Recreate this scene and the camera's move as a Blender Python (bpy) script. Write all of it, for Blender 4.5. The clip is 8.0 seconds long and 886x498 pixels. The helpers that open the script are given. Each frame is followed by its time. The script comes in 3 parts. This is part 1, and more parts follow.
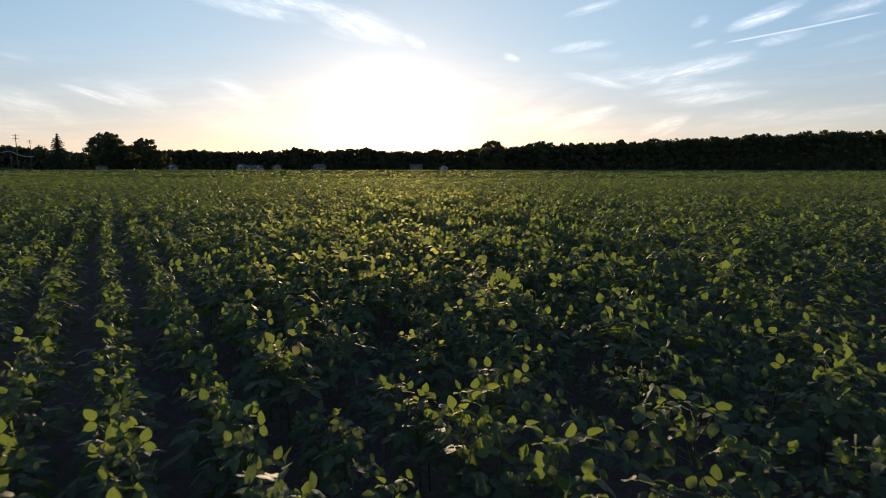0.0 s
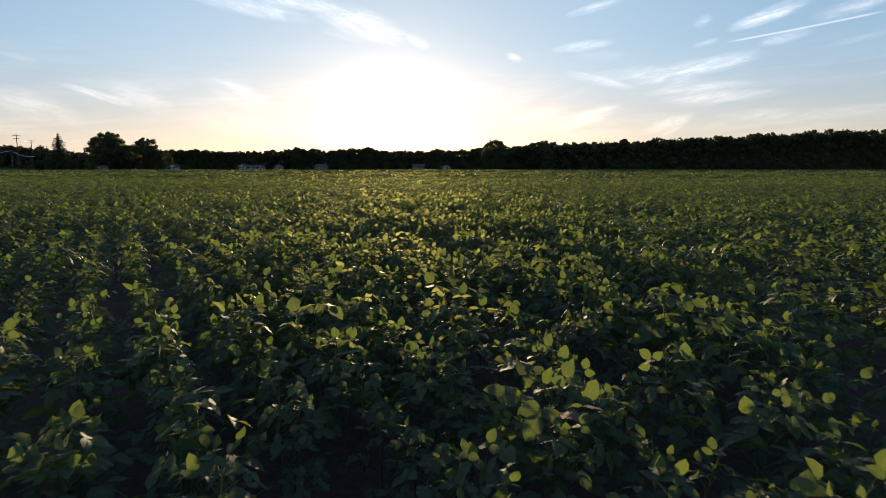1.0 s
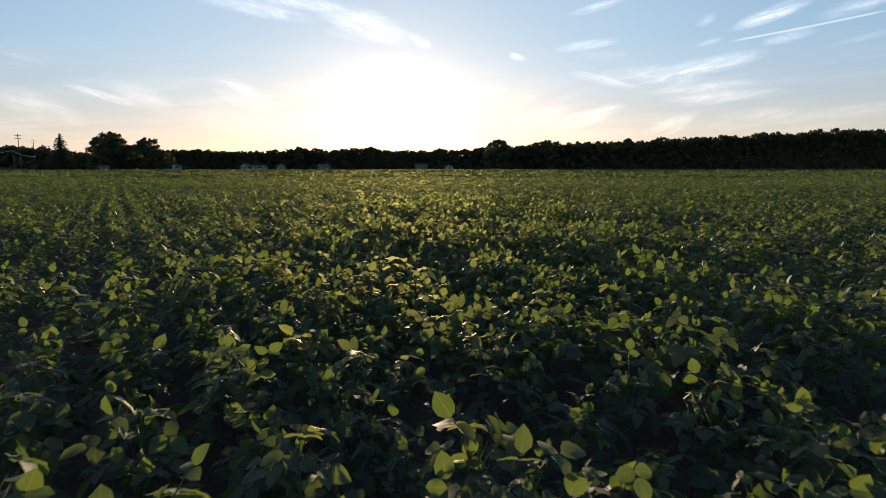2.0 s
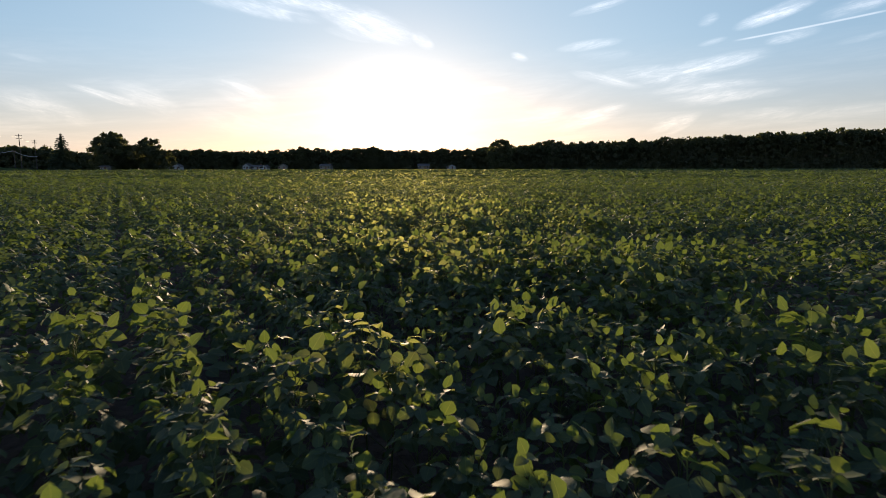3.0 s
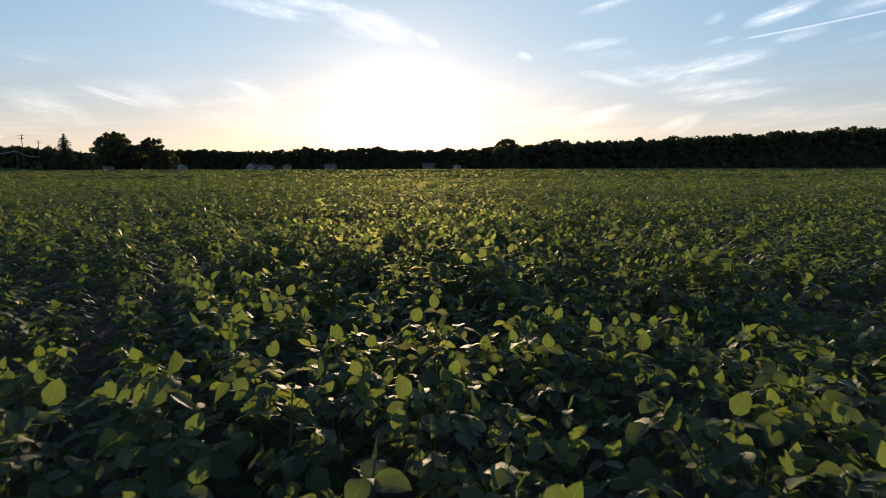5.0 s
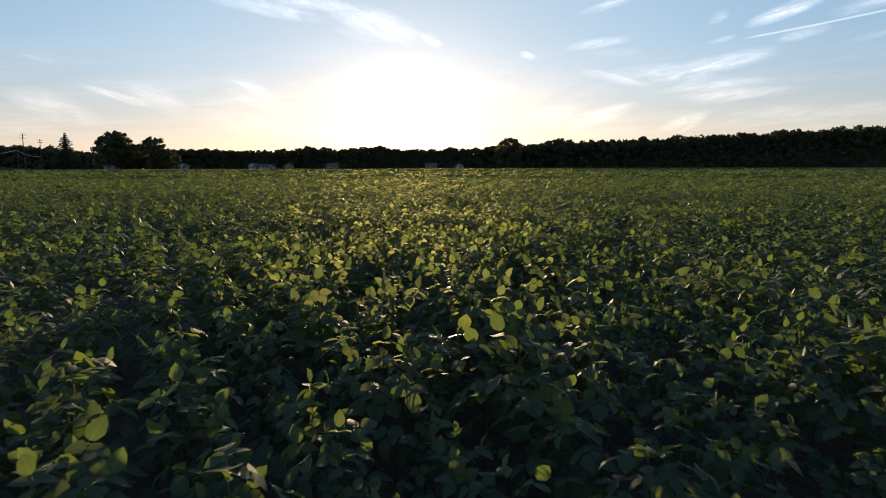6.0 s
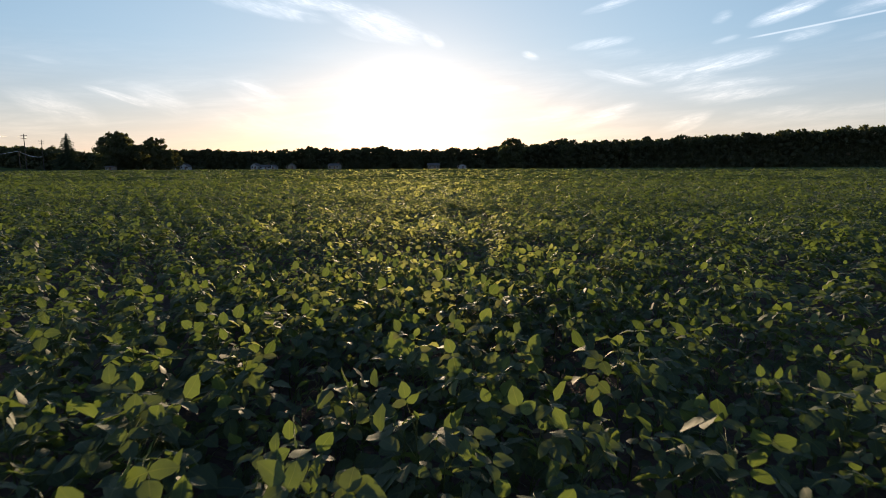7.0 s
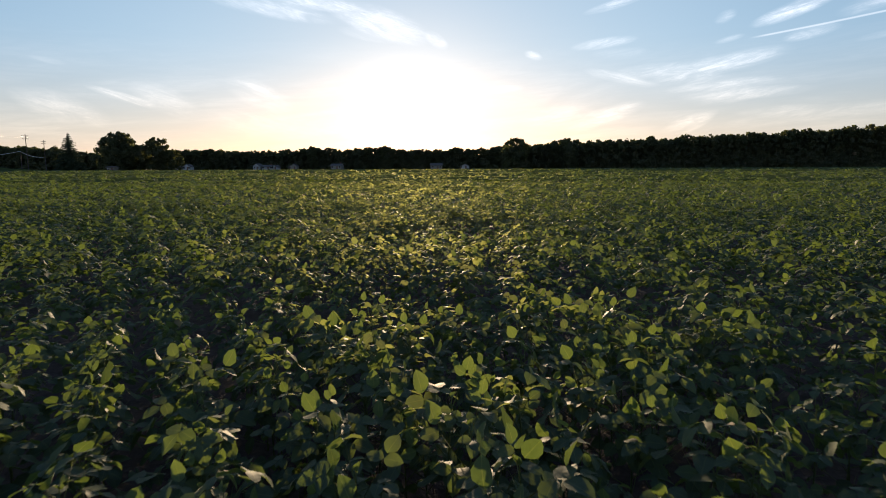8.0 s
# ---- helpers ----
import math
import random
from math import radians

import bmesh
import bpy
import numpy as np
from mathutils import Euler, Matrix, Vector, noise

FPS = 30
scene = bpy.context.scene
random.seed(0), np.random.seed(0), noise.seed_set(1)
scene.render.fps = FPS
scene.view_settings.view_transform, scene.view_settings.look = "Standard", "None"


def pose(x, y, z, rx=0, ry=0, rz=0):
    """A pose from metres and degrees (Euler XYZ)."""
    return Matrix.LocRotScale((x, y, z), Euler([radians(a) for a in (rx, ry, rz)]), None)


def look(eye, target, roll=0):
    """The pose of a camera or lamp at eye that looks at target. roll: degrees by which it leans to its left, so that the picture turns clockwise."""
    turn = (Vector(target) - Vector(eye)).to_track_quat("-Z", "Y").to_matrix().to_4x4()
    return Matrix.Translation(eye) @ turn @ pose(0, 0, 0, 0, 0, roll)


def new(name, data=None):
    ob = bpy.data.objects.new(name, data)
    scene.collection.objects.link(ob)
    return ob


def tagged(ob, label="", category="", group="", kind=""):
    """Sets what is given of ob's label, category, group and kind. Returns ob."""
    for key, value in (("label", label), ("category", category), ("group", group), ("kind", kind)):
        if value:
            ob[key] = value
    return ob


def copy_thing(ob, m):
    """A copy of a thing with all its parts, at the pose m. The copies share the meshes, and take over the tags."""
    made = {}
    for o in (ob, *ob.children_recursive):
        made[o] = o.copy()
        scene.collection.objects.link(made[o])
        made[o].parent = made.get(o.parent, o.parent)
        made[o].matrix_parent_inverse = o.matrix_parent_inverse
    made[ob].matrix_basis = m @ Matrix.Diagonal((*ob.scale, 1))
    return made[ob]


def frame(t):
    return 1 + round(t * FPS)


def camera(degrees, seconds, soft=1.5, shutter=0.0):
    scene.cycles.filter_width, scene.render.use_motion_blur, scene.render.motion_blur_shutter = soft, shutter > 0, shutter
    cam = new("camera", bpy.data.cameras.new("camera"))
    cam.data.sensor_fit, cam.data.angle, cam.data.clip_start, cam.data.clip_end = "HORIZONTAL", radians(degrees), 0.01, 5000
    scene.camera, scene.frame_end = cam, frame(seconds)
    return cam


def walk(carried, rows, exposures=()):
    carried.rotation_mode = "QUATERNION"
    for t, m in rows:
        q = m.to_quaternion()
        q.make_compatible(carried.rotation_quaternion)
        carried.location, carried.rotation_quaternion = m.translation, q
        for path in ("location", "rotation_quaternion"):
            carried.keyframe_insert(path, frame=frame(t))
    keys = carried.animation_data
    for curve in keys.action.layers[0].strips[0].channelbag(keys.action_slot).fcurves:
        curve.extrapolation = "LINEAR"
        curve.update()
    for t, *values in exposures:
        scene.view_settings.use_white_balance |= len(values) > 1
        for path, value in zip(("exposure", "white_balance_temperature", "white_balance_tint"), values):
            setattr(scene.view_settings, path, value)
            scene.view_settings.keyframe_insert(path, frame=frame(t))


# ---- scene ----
# ---------------------------------------------------------------- camera
LENS = 75.0
PATH = [
    (0.0, (-0.005, 0.049, 1.331), (-0.006, 2.030, 1.054), 0.05),
    (0.5, (-0.018, 0.946, 1.326), (-0.022, 2.927, 1.048), 0.03),
    (1.0, (-0.043, 1.860, 1.322), (-0.052, 3.840, 1.044), 0.01),
    (1.5, (-0.090, 2.790, 1.318), (-0.104, 4.771, 1.039), -0.01),
    (3.0, (-0.148, 5.645, 1.278), (-0.175, 7.625, 0.999), -0.06),
    (3.5, (-0.112, 6.584, 1.272), (-0.144, 8.564, 0.992), -0.08),
    (4.0, (-0.082, 7.503, 1.274), (-0.119, 9.483, 0.994), -0.10),
    (4.5, (-0.052, 8.415, 1.275), (-0.094, 10.395, 0.996), -0.12),
    (6.0, (0.010, 11.149, 1.285), (-0.045, 13.128, 1.003), -0.15),
    (6.5, (0.018, 12.040, 1.316), (-0.043, 14.019, 1.035), -0.17),
    (7.0, (0.010, 12.920, 1.339), (-0.054, 14.899, 1.058), -0.19),
    (7.5, (0.011, 13.810, 1.360), (-0.057, 15.789, 1.078), -0.20),
    (8.0, (0.015, 14.718, 1.383), (-0.059, 16.697, 1.102), -0.22),
]
cam = camera(LENS, 8.0, soft=0.9, shutter=0.12)
walk(cam, [(t, look(eye, target, roll)) for t, eye, target, roll in PATH], exposures=[(0.0, 0.45, 7050, 18), (8.0, 0.45, 7050, 18)])

# ---------------------------------------------------------------- sun and sky
SUN_AZ, SUN_EL = -5.0, 4.3          # degrees; azimuth 0 is straight ahead (+y), to the right positive
SKY_STRENGTH = 0.05
SUN_STRENGTH = 5.0


def heading(az, el):
    a, e = radians(az), radians(el)
    return Vector((math.sin(a) * math.cos(e), math.cos(a) * math.cos(e), math.sin(e)))


SUN_DIR = heading(SUN_AZ, SUN_EL)
sun_data = bpy.data.lights.new("sun", "SUN")
sun_data.energy, sun_data.angle, sun_data.color = SUN_STRENGTH, radians(0.6), (1.0, 0.79, 0.50)
sun = new("sun", sun_data)
sun.matrix_world = look(SUN_DIR * 60, (0, 0, 0))


class Nodes:
    """Short hand for a node tree."""

    def __init__(self, tree):
        self.tree = tree
        tree.nodes.clear()

    def add(self, kind, inputs=None, **settings):
        node = self.tree.nodes.new(kind)
        for key, value in settings.items():
            setattr(node, key, value)
        for key, value in (inputs or {}).items():
            self.put(node.inputs[key], value)
        return node

    def put(self, socket, value):
        if isinstance(value, bpy.types.NodeSocket):
            self.tree.links.new(value, socket)
        else:
            socket.default_value = value

    def math(self, op, a, b=0.0, c=0.0, clamp=False):
        return self.add("ShaderNodeMath", {0: a, 1: b, 2: c}, operation=op, use_clamp=clamp).outputs[0]

    def mix(self, fac, a, b, blend="MIX"):
        node = self.add("ShaderNodeMix", data_type="RGBA", blend_type=blend)
        self.put(node.inputs["Factor"], fac)
        self.put(node.inputs["A"], a)
        self.put(node.inputs["B"], b)
        return node.outputs["Result"]

    def noise(self, vector, scale, detail=4.0, rough=0.55, distortion=0.0):
        return self.add("ShaderNodeTexNoise", {"Vector": vector, "Scale": scale, "Detail": detail, "Roughness": rough, "Distortion": distortion}).outputs["Fac"]

    def ramp(self, fac, low, high):
        return self.add("ShaderNodeMapRange", {"Value": fac, "From Min": low, "From Max": high}, interpolation_type="SMOOTHSTEP").outputs[0]


# wisps of cirrus: azimuth, elevation, half length, half width, lean, strength
WISPS = [
    (-17.8, 14.0, 6.4, 0.80, -7, 0.50), (-14.8, 14.8, 5.5, 0.74, -4, 0.45), (-8.1, 13.3, 5.5, 1.55, -16, 0.55), (-9.3, 12.2, 2.9, 0.59, -10, 0.30),
    (-2.7, 11.8, 1.4, 0.67, -32, 0.42), (-30.2, 5.9, 3.3, 0.43, -16, 0.50), (-27.2, 5.9, 3.2, 1.26, -22, 0.28), (-34.9, 4.9, 3.9, 1.29, -18, 0.34),
    (-35.5, 8.5, 1.6, 0.28, -8, 0.12), (-19.2, 6.6, 3.5, 1.33, -20, 0.30), (-19.7, 7.2, 1.8, 0.46, -21, 0.20), (-18.8, 3.9, 7.0, 1.50, -7, 0.16),
    (3.1, 7.3, 2.8, 0.42, 3, 0.34), (6.5, 10.3, 1.0, 0.41, -17, 0.50), (12.9, 11.1, 3.2, 0.53, 5, 0.46), (14.4, 10.2, 2.8, 0.53, 0, 0.16),
    (13.8, 14.3, 3.1, 0.44, 12, 0.42), (23.0, 12.5, 1.0, 0.55, 20, 0.32), (28.1, 12.5, 3.5, 0.70, 16, 0.90), (23.4, 10.7, 1.3, 0.31, 12, 0.24),
    (29.4, 10.6, 2.2, 0.53, 9, 0.50), (33.7, 12.3, 3.1, 0.72, 11, 0.32), (34.8, 12.4, 1.9, 0.38, 9, 0.26), (34.8, 10.0, 2.7, 0.34, 8, 0.20),
    (14.6, 8.0, 3.7, 0.54, -14, 0.46), (17.8, 8.5, 4.5, 0.73, 1, 0.36), (22.9, 8.7, 5.8, 0.89, 9, 0.58), (20.4, 7.6, 4.2, 0.53, 2, 0.22),
    (23.1, 7.0, 5.2, 0.52, 3, 0.50), (24.9, 6.2, 5.7, 0.58, 1, 0.36), (23.6, 5.8, 3.4, 0.52, 7, 0.20), (13.1, 4.6, 4.2, 0.91, 17, 0.42),
    (14.1, 5.1, 2.7, 0.42, 17, 0.30), (20.6, 4.0, 2.6, 0.61, 19, 0.46), (21.3, 3.6, 1.7, 0.34, 30, 0.25), (8.8, 4.8, 3.9, 1.28, 9, 0.22),
    (30.3, 4.2, 9.2, 0.75, 5, 0.16), (27.6, 4.6, 3.8, 0.57, 1, 0.18),
]

world = bpy.data.worlds.new("evening_sky")
scene.world = world
world.use_nodes = True
w = Nodes(world.node_tree)
sky = w.add("ShaderNodeTexSky", sky_type="NISHITA", sun_disc=False, sun_elevation=radians(SUN_EL), sun_rotation=radians(SUN_AZ),
            altitude=200.0, air_density=1.0, dust_density=0.5, ozone_density=2.2)
toward = w.add("ShaderNodeVectorMath", {0: w.add("ShaderNodeTexCoord").outputs["Generated"]}, operation="NORMALIZE").outputs[0]
split = w.add("ShaderNodeSeparateXYZ", {0: toward})
azimuth = w.math("MULTIPLY", w.math("ARCTAN2", split.outputs[0], split.outputs[1]), 57.29578)
elevation = w.math("MULTIPLY", w.math("ARCSINE", split.outputs[2]), 57.29578)


def leaning(lean):
    """Azimuth and elevation turned by lean degrees: along and across."""
    c, s = math.cos(radians(lean)), math.sin(radians(lean))
    along = w.math("MULTIPLY_ADD", azimuth, c, w.math("MULTIPLY", elevation, s))
    across = w.math("MULTIPLY_ADD", azimuth, -s, w.math("MULTIPLY", elevation, c))
    return along, across


def streaks(lean, long_scale, cross_scale, seed):
    along, across = leaning(lean)
    spot = w.add("ShaderNodeCombineXYZ", {0: w.math("MULTIPLY", along, long_scale), 1: w.math("MULTIPLY", across, cross_scale), 2: seed}).outputs[0]
    fine = w.ramp(w.noise(spot, 2.6, 4.0, 0.6, 0.8), 0.30, 0.66)
    hairs = w.ramp(w.noise(spot, 6.5, 3.0, 0.6, 1.2), 0.28, 0.70)
    body = w.math("MULTIPLY", w.ramp(w.noise(spot, 1.0, 5.0, 0.62, 0.9), 0.30, 0.64), w.math("MULTIPLY_ADD", fine, 0.70, 0.42))
    return w.math("MULTIPLY", body, w.math("MULTIPLY_ADD", hairs, 0.50, 0.68))


fibre_down = streaks(-15, 0.22, 1.0, 3.1)
fibre_up = streaks(11, 0.24, 1.25, 7.7)
cover = None
for az, el, half, wide, lean, strength in WISPS:
    c, s = math.cos(radians(lean)), math.sin(radians(lean))
    da, de = w.math("SUBTRACT", azimuth, az), w.math("SUBTRACT", elevation, el)
    along = w.math("MULTIPLY", w.math("MULTIPLY_ADD", da, c, w.math("MULTIPLY", de, s)), 1 / half)
    across = w.math("MULTIPLY", w.math("MULTIPLY_ADD", da, -s, w.math("MULTIPLY", de, c)), 1 / wide)
    r2 = w.math("ADD", w.math("MULTIPLY", along, along), w.math("MULTIPLY", across, across))
    body = w.math("POWER", w.math("SUBTRACT", 1.0, r2, clamp=True), 1.4)
    fibre = w.math("MULTIPLY_ADD", fibre_down if lean < 0 else fibre_up, 0.74, 0.20)
    puff = w.math("MULTIPLY", w.math("MULTIPLY", body, fibre), strength * 0.88)
    cover = puff if cover is None else w.math("ADD", cover, puff)
# the contrail: one thin straight line
c, s = math.cos(radians(5.8)), math.sin(radians(5.8))
da, de = w.math("SUBTRACT", azimuth, 30.51), w.math("SUBTRACT", elevation, 11.18)
along = w.math("ABSOLUTE", w.math("MULTIPLY_ADD", da, c, w.math("MULTIPLY", de, s)))
across = w.math("ABSOLUTE", w.math("MULTIPLY_ADD", da, -s, w.math("MULTIPLY", de, c)))
trail = w.math("MULTIPLY", w.math("SUBTRACT", 1.0, w.ramp(along, 4.0, 5.8)), w.math("SUBTRACT", 1.0, w.ramp(across, 0.01, 0.12)))
cover = w.math("ADD", cover, w.math("MULTIPLY", trail, 0.36))
# thin high veil all over the sky
veil = w.math("MULTIPLY", w.math("MULTIPLY", streaks(4, 0.06, 0.45, 1.3), w.ramp(elevation, 14.0, 2.0)), 0.12)
cover = w.math("ADD", cover, veil)
# bright air round the low sun
cosine = w.add("ShaderNodeVectorMath", {0: toward, 1: heading(SUN_AZ, SUN_EL)}, operation="DOT_PRODUCT").outputs["Value"]
off = w.math("MULTIPLY", w.math("ARCCOSINE", w.math("MINIMUM", cosine, 1.0)), 57.29578)
near_sun = w.math("EXPONENT", w.math("MULTIPLY", off, -1 / 2.0))
wide_sun = w.math("EXPONENT", w.math("MULTIPLY", off, -1 / 7.0))
low_air = w.math("EXPONENT", w.math("MULTIPLY", w.math("ABSOLUTE", elevation), -1 / 4.5))
warm = w.mix(w.ramp(elevation, 0.5, 9.0), (1.0, 0.83, 0.66, 1), (1.0, 0.96, 0.92, 1))
cloud_light = w.add("ShaderNodeVectorMath", {0: warm}, operation="SCALE")
w.put(cloud_light.inputs["Scale"], w.math("MULTIPLY", cover, w.math("MULTIPLY_ADD", wide_sun, 0.3, 0.64)))
glow = w.math("ADD", w.math("MULTIPLY", near_sun, 1.4), w.math("MULTIPLY", wide_sun, 0.03))
sun_air = w.add("ShaderNodeVectorMath", {0: (1.0, 0.965, 0.93)}, operation="SCALE")
w.put(sun_air.inputs["Scale"], glow)
haze = w.add("ShaderNodeVectorMath", {0: (1.0, 0.86, 0.74)}, operation="SCALE")
w.put(haze.inputs["Scale"], w.math("MULTIPLY", low_air, 0.02))
pale = w.add("ShaderNodeVectorMath", {0: (0.0, 0.02, 0.16)}, operation="SCALE")
w.put(pale.inputs["Scale"], w.math("MULTIPLY", wide_sun, low_air))
total = w.add("ShaderNodeVectorMath", {0: cloud_light.outputs[0], 1: sun_air.outputs[0]}, operation="ADD").outputs[0]
total = w.add("ShaderNodeVectorMath", {0: total, 1: pale.outputs[0]}, operation="ADD").outputs[0]
far_sun = w.math("EXPONENT", w.math("MULTIPLY", off, -1 / 26.0))
low = w.mix(far_sun, (0.225, 0.238, 0.262, 1), (0.356, 0.350, 0.430, 1))
air = w.mix(w.ramp(elevation, 0.5, 12.0), low, w.mix(w.ramp(off, 18.0, 42.0), (0.190, 0.322, 0.446, 1), (0.150, 0.270, 0.395, 1)))
# the evening sky overhead: still bright on the sun's side, deep blue away from it
upper = w.math("MULTIPLY", w.ramp(elevation, 12.0, 34.0), w.ramp(off, 12.0, 62.0))
air = w.mix(upper, air, (0.030, 0.064, 0.155, 1))
total = w.add("ShaderNodeVectorMath", {0: total, 1: air}, operation="ADD").outputs[0]
total = w.add("ShaderNodeVectorMath", {0: total, 1: haze.outputs[0]}, operation="ADD").outputs[0]
first = w.add("ShaderNodeBackground", {"Color": sky.outputs[0], "Strength": SKY_STRENGTH})
second = w.add("ShaderNodeBackground", {"Color": total, "Strength": 1.0})
both = w.add("ShaderNodeAddShader", {0: first.outputs[0], 1: second.outputs[0]})
w.add("ShaderNodeOutputWorld", {"Surface": both.outputs[0]})

# ---------------------------------------------------------------- materials


def material(name):
    mat = bpy.data.materials.new(name)
    mat.use_nodes = True
    return mat, Nodes(mat.node_tree)


def finish(n, surface):
    n.add("ShaderNodeOutputMaterial", {"Surface": surface})


def bumped(n, height, strength, distance):
    return n.add("ShaderNodeBump", {"Height": height, "Strength": strength, "Distance": distance}).outputs[0]


def place_of(n):
    return n.add("ShaderNodeNewGeometry").outputs["Position"]


def leafy(name, dark, light, shine, through_dark, through_light, share, rough=0.5, patch=0.35, sheen=0.0, forward=0.0):
    """Leaves: colour differs from leaf to leaf and over the ground; light passes through."""
    mat, n = material(name)
    geo = n.add("ShaderNodeNewGeometry")
    one = n.math("FRACT", n.math("ADD", geo.outputs["Random Per Island"], n.add("ShaderNodeObjectInfo").outputs["Random"]))
    wide = n.ramp(n.noise(geo.outputs["Position"], patch, 3.0), 0.35, 0.65)
    fine = n.noise(geo.outputs["Position"], 55.0, 3.0)
    fac = n.math("ADD", n.math("MULTIPLY", one, 0.55), n.math("MULTIPLY", wide, 0.25))
    fac = n.math("ADD", fac, n.math("MULTIPLY", n.math("SUBTRACT", fine, 0.5), 0.6), clamp=True)
    base = n.mix(fac, (*dark, 1), (*light, 1))
    dry = n.math("MULTIPLY", n.ramp(fine, 0.66, 0.74), n.math("GREATER_THAN", one, 0.86))
    base = n.mix(dry, base, (0.16, 0.10, 0.04, 1))
    base = n.mix(n.math("GREATER_THAN", one, 0.995), base, (0.24, 0.17, 0.11, 1))
    pass_colour = n.mix(fac, (*through_dark, 1), (*through_light, 1))
    bump = bumped(n, fine, 0.35, 0.004)
    sheen_weight = sheen
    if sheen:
        # a pale midrib, and a downy margin whose extra sheen imitates the backlit rim
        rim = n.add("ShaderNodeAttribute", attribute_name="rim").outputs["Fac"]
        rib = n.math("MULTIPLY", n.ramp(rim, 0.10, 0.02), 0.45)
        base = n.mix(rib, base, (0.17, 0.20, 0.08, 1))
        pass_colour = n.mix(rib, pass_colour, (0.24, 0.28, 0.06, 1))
        sheen_weight = n.math("MULTIPLY_ADD", n.ramp(rim, 0.84, 1.0), 0.75 - sheen, sheen)
    shell = n.add("ShaderNodeBsdfPrincipled", {"Base Color": base, "Roughness": rough, "Specular IOR Level": shine, "Normal": bump, "Sheen Weight": sheen_weight, "Sheen Roughness": 0.28,
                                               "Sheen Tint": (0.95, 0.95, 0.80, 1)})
    glow_through = n.add("ShaderNodeBsdfTranslucent", {"Color": pass_colour, "Normal": bump})
    passing = glow_through.outputs[0]
    if forward:
        # thin blades scatter much of the light onwards
        ahead = n.add("ShaderNodeBsdfRefraction", {"Color": n.mix(0.5, pass_colour, (0.42, 0.34, 0.16, 1)), "Roughness": 0.7, "IOR": 1.35, "Normal": bump})
        passing = n.add("ShaderNodeMixShader", {0: forward, 1: passing, 2: ahead.outputs[0]}).outputs[0]
    finish(n, n.add("ShaderNodeMixShader", {0: share, 1: shell.outputs[0], 2: passing}).outputs[0])
    return mat


def grained(name, colour_a, colour_b, scale, rough=0.8, bump=0.4, depth=0.01, patch=None, stretch=(1, 1, 1)):
    """A dull surface with fine grain and broad stains."""
    mat, n = material(name)
    spot = n.add("ShaderNodeMapping", {"Vector": n.add("ShaderNodeTexCoord").outputs["Object"], "Scale": stretch}).outputs[0]
    fine = n.noise(spot, scale, 6.0, 0.6)
    broad = n.noise(spot, patch or scale / 12, 3.0)
    fac = n.math("ADD", n.math("MULTIPLY", n.ramp(fine, 0.3, 0.7), 0.6), n.math("MULTIPLY", n.ramp(broad, 0.3, 0.7), 0.4))
    shell = n.add("ShaderNodeBsdfPrincipled", {"Base Color": n.mix(fac, (*colour_a, 1), (*colour_b, 1)), "Roughness": rough,
                                               "Specular IOR Level": 0.3, "Normal": bumped(n, fine, bump, depth)})
    finish(n, shell.outputs[0])
    return mat


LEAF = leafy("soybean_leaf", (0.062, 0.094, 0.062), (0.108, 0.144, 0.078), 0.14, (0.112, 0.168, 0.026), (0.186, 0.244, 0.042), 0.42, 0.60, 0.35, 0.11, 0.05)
STEM = leafy("soybean_stem", (0.07, 0.10, 0.03), (0.12, 0.14, 0.05), 0.3, (0.20, 0.22, 0.05), (0.28, 0.28, 0.08), 0.25)
CANOPY = leafy("far_canopy", (0.062, 0.092, 0.040), (0.112, 0.142, 0.055), 0.0, (0.14, 0.22, 0.02), (0.28, 0.34, 0.03), 0.35, 0.95, 0.12)
FOLIAGE = leafy("tree_foliage", (0.080, 0.088, 0.058), (0.120, 0.125, 0.080), 0.05, (0.10, 0.115, 0.03), (0.18, 0.19, 0.05), 0.45, 0.8, 0.06)
NEEDLES = leafy("conifer_needles", (0.040, 0.058, 0.036), (0.070, 0.090, 0.048), 0.2, (0.03, 0.05, 0.015), (0.06, 0.08, 0.02), 0.2, 0.6, 0.1)
SOIL = grained("field_soil", (0.060, 0.040, 0.033), (0.115, 0.080, 0.064), 14.0, 0.95, 0.9, 0.03, 0.5)
GRASS = grained("mown_grass", (0.055, 0.080, 0.022), (0.110, 0.125, 0.045), 9.0, 0.9, 0.6, 0.05, 0.05)
STUBBLE = grained("dry_margin", (0.13, 0.12, 0.07), (0.22, 0.19, 0.11), 6.0, 0.95, 0.6, 0.05, 0.1)
BARK = grained("bark", (0.045, 0.036, 0.028), (0.11, 0.09, 0.07), 5.0, 0.95, 0.8, 0.03, 0.6, (1, 1, 0.2))
SIDING = grained("white_siding", (0.34, 0.34, 0.35), (0.46, 0.46, 0.47), 3.0, 0.6, 0.2, 0.01, 0.3, (1, 1, 14))
TAN_SIDING = grained("tan_siding", (0.20, 0.18, 0.16), (0.28, 0.255, 0.22), 3.0, 0.7, 0.2, 0.01, 0.3, (1, 1, 14))
SHINGLE = grained("roof_shingle", (0.07, 0.065, 0.065), (0.14, 0.13, 0.125), 6.0, 0.9, 0.5, 0.02, 0.4)
BRICK_RED = grained("chimney_brick", (0.20, 0.09, 0.06), (0.30, 0.15, 0.10), 8.0, 0.9, 0.5, 0.02, 0.5)
POLE_WOOD = grained("weathered_pole", (0.06, 0.05, 0.042), (0.12, 0.105, 0.09), 9.0, 0.9, 0.5, 0.01, 0.5, (1, 1, 0.1))
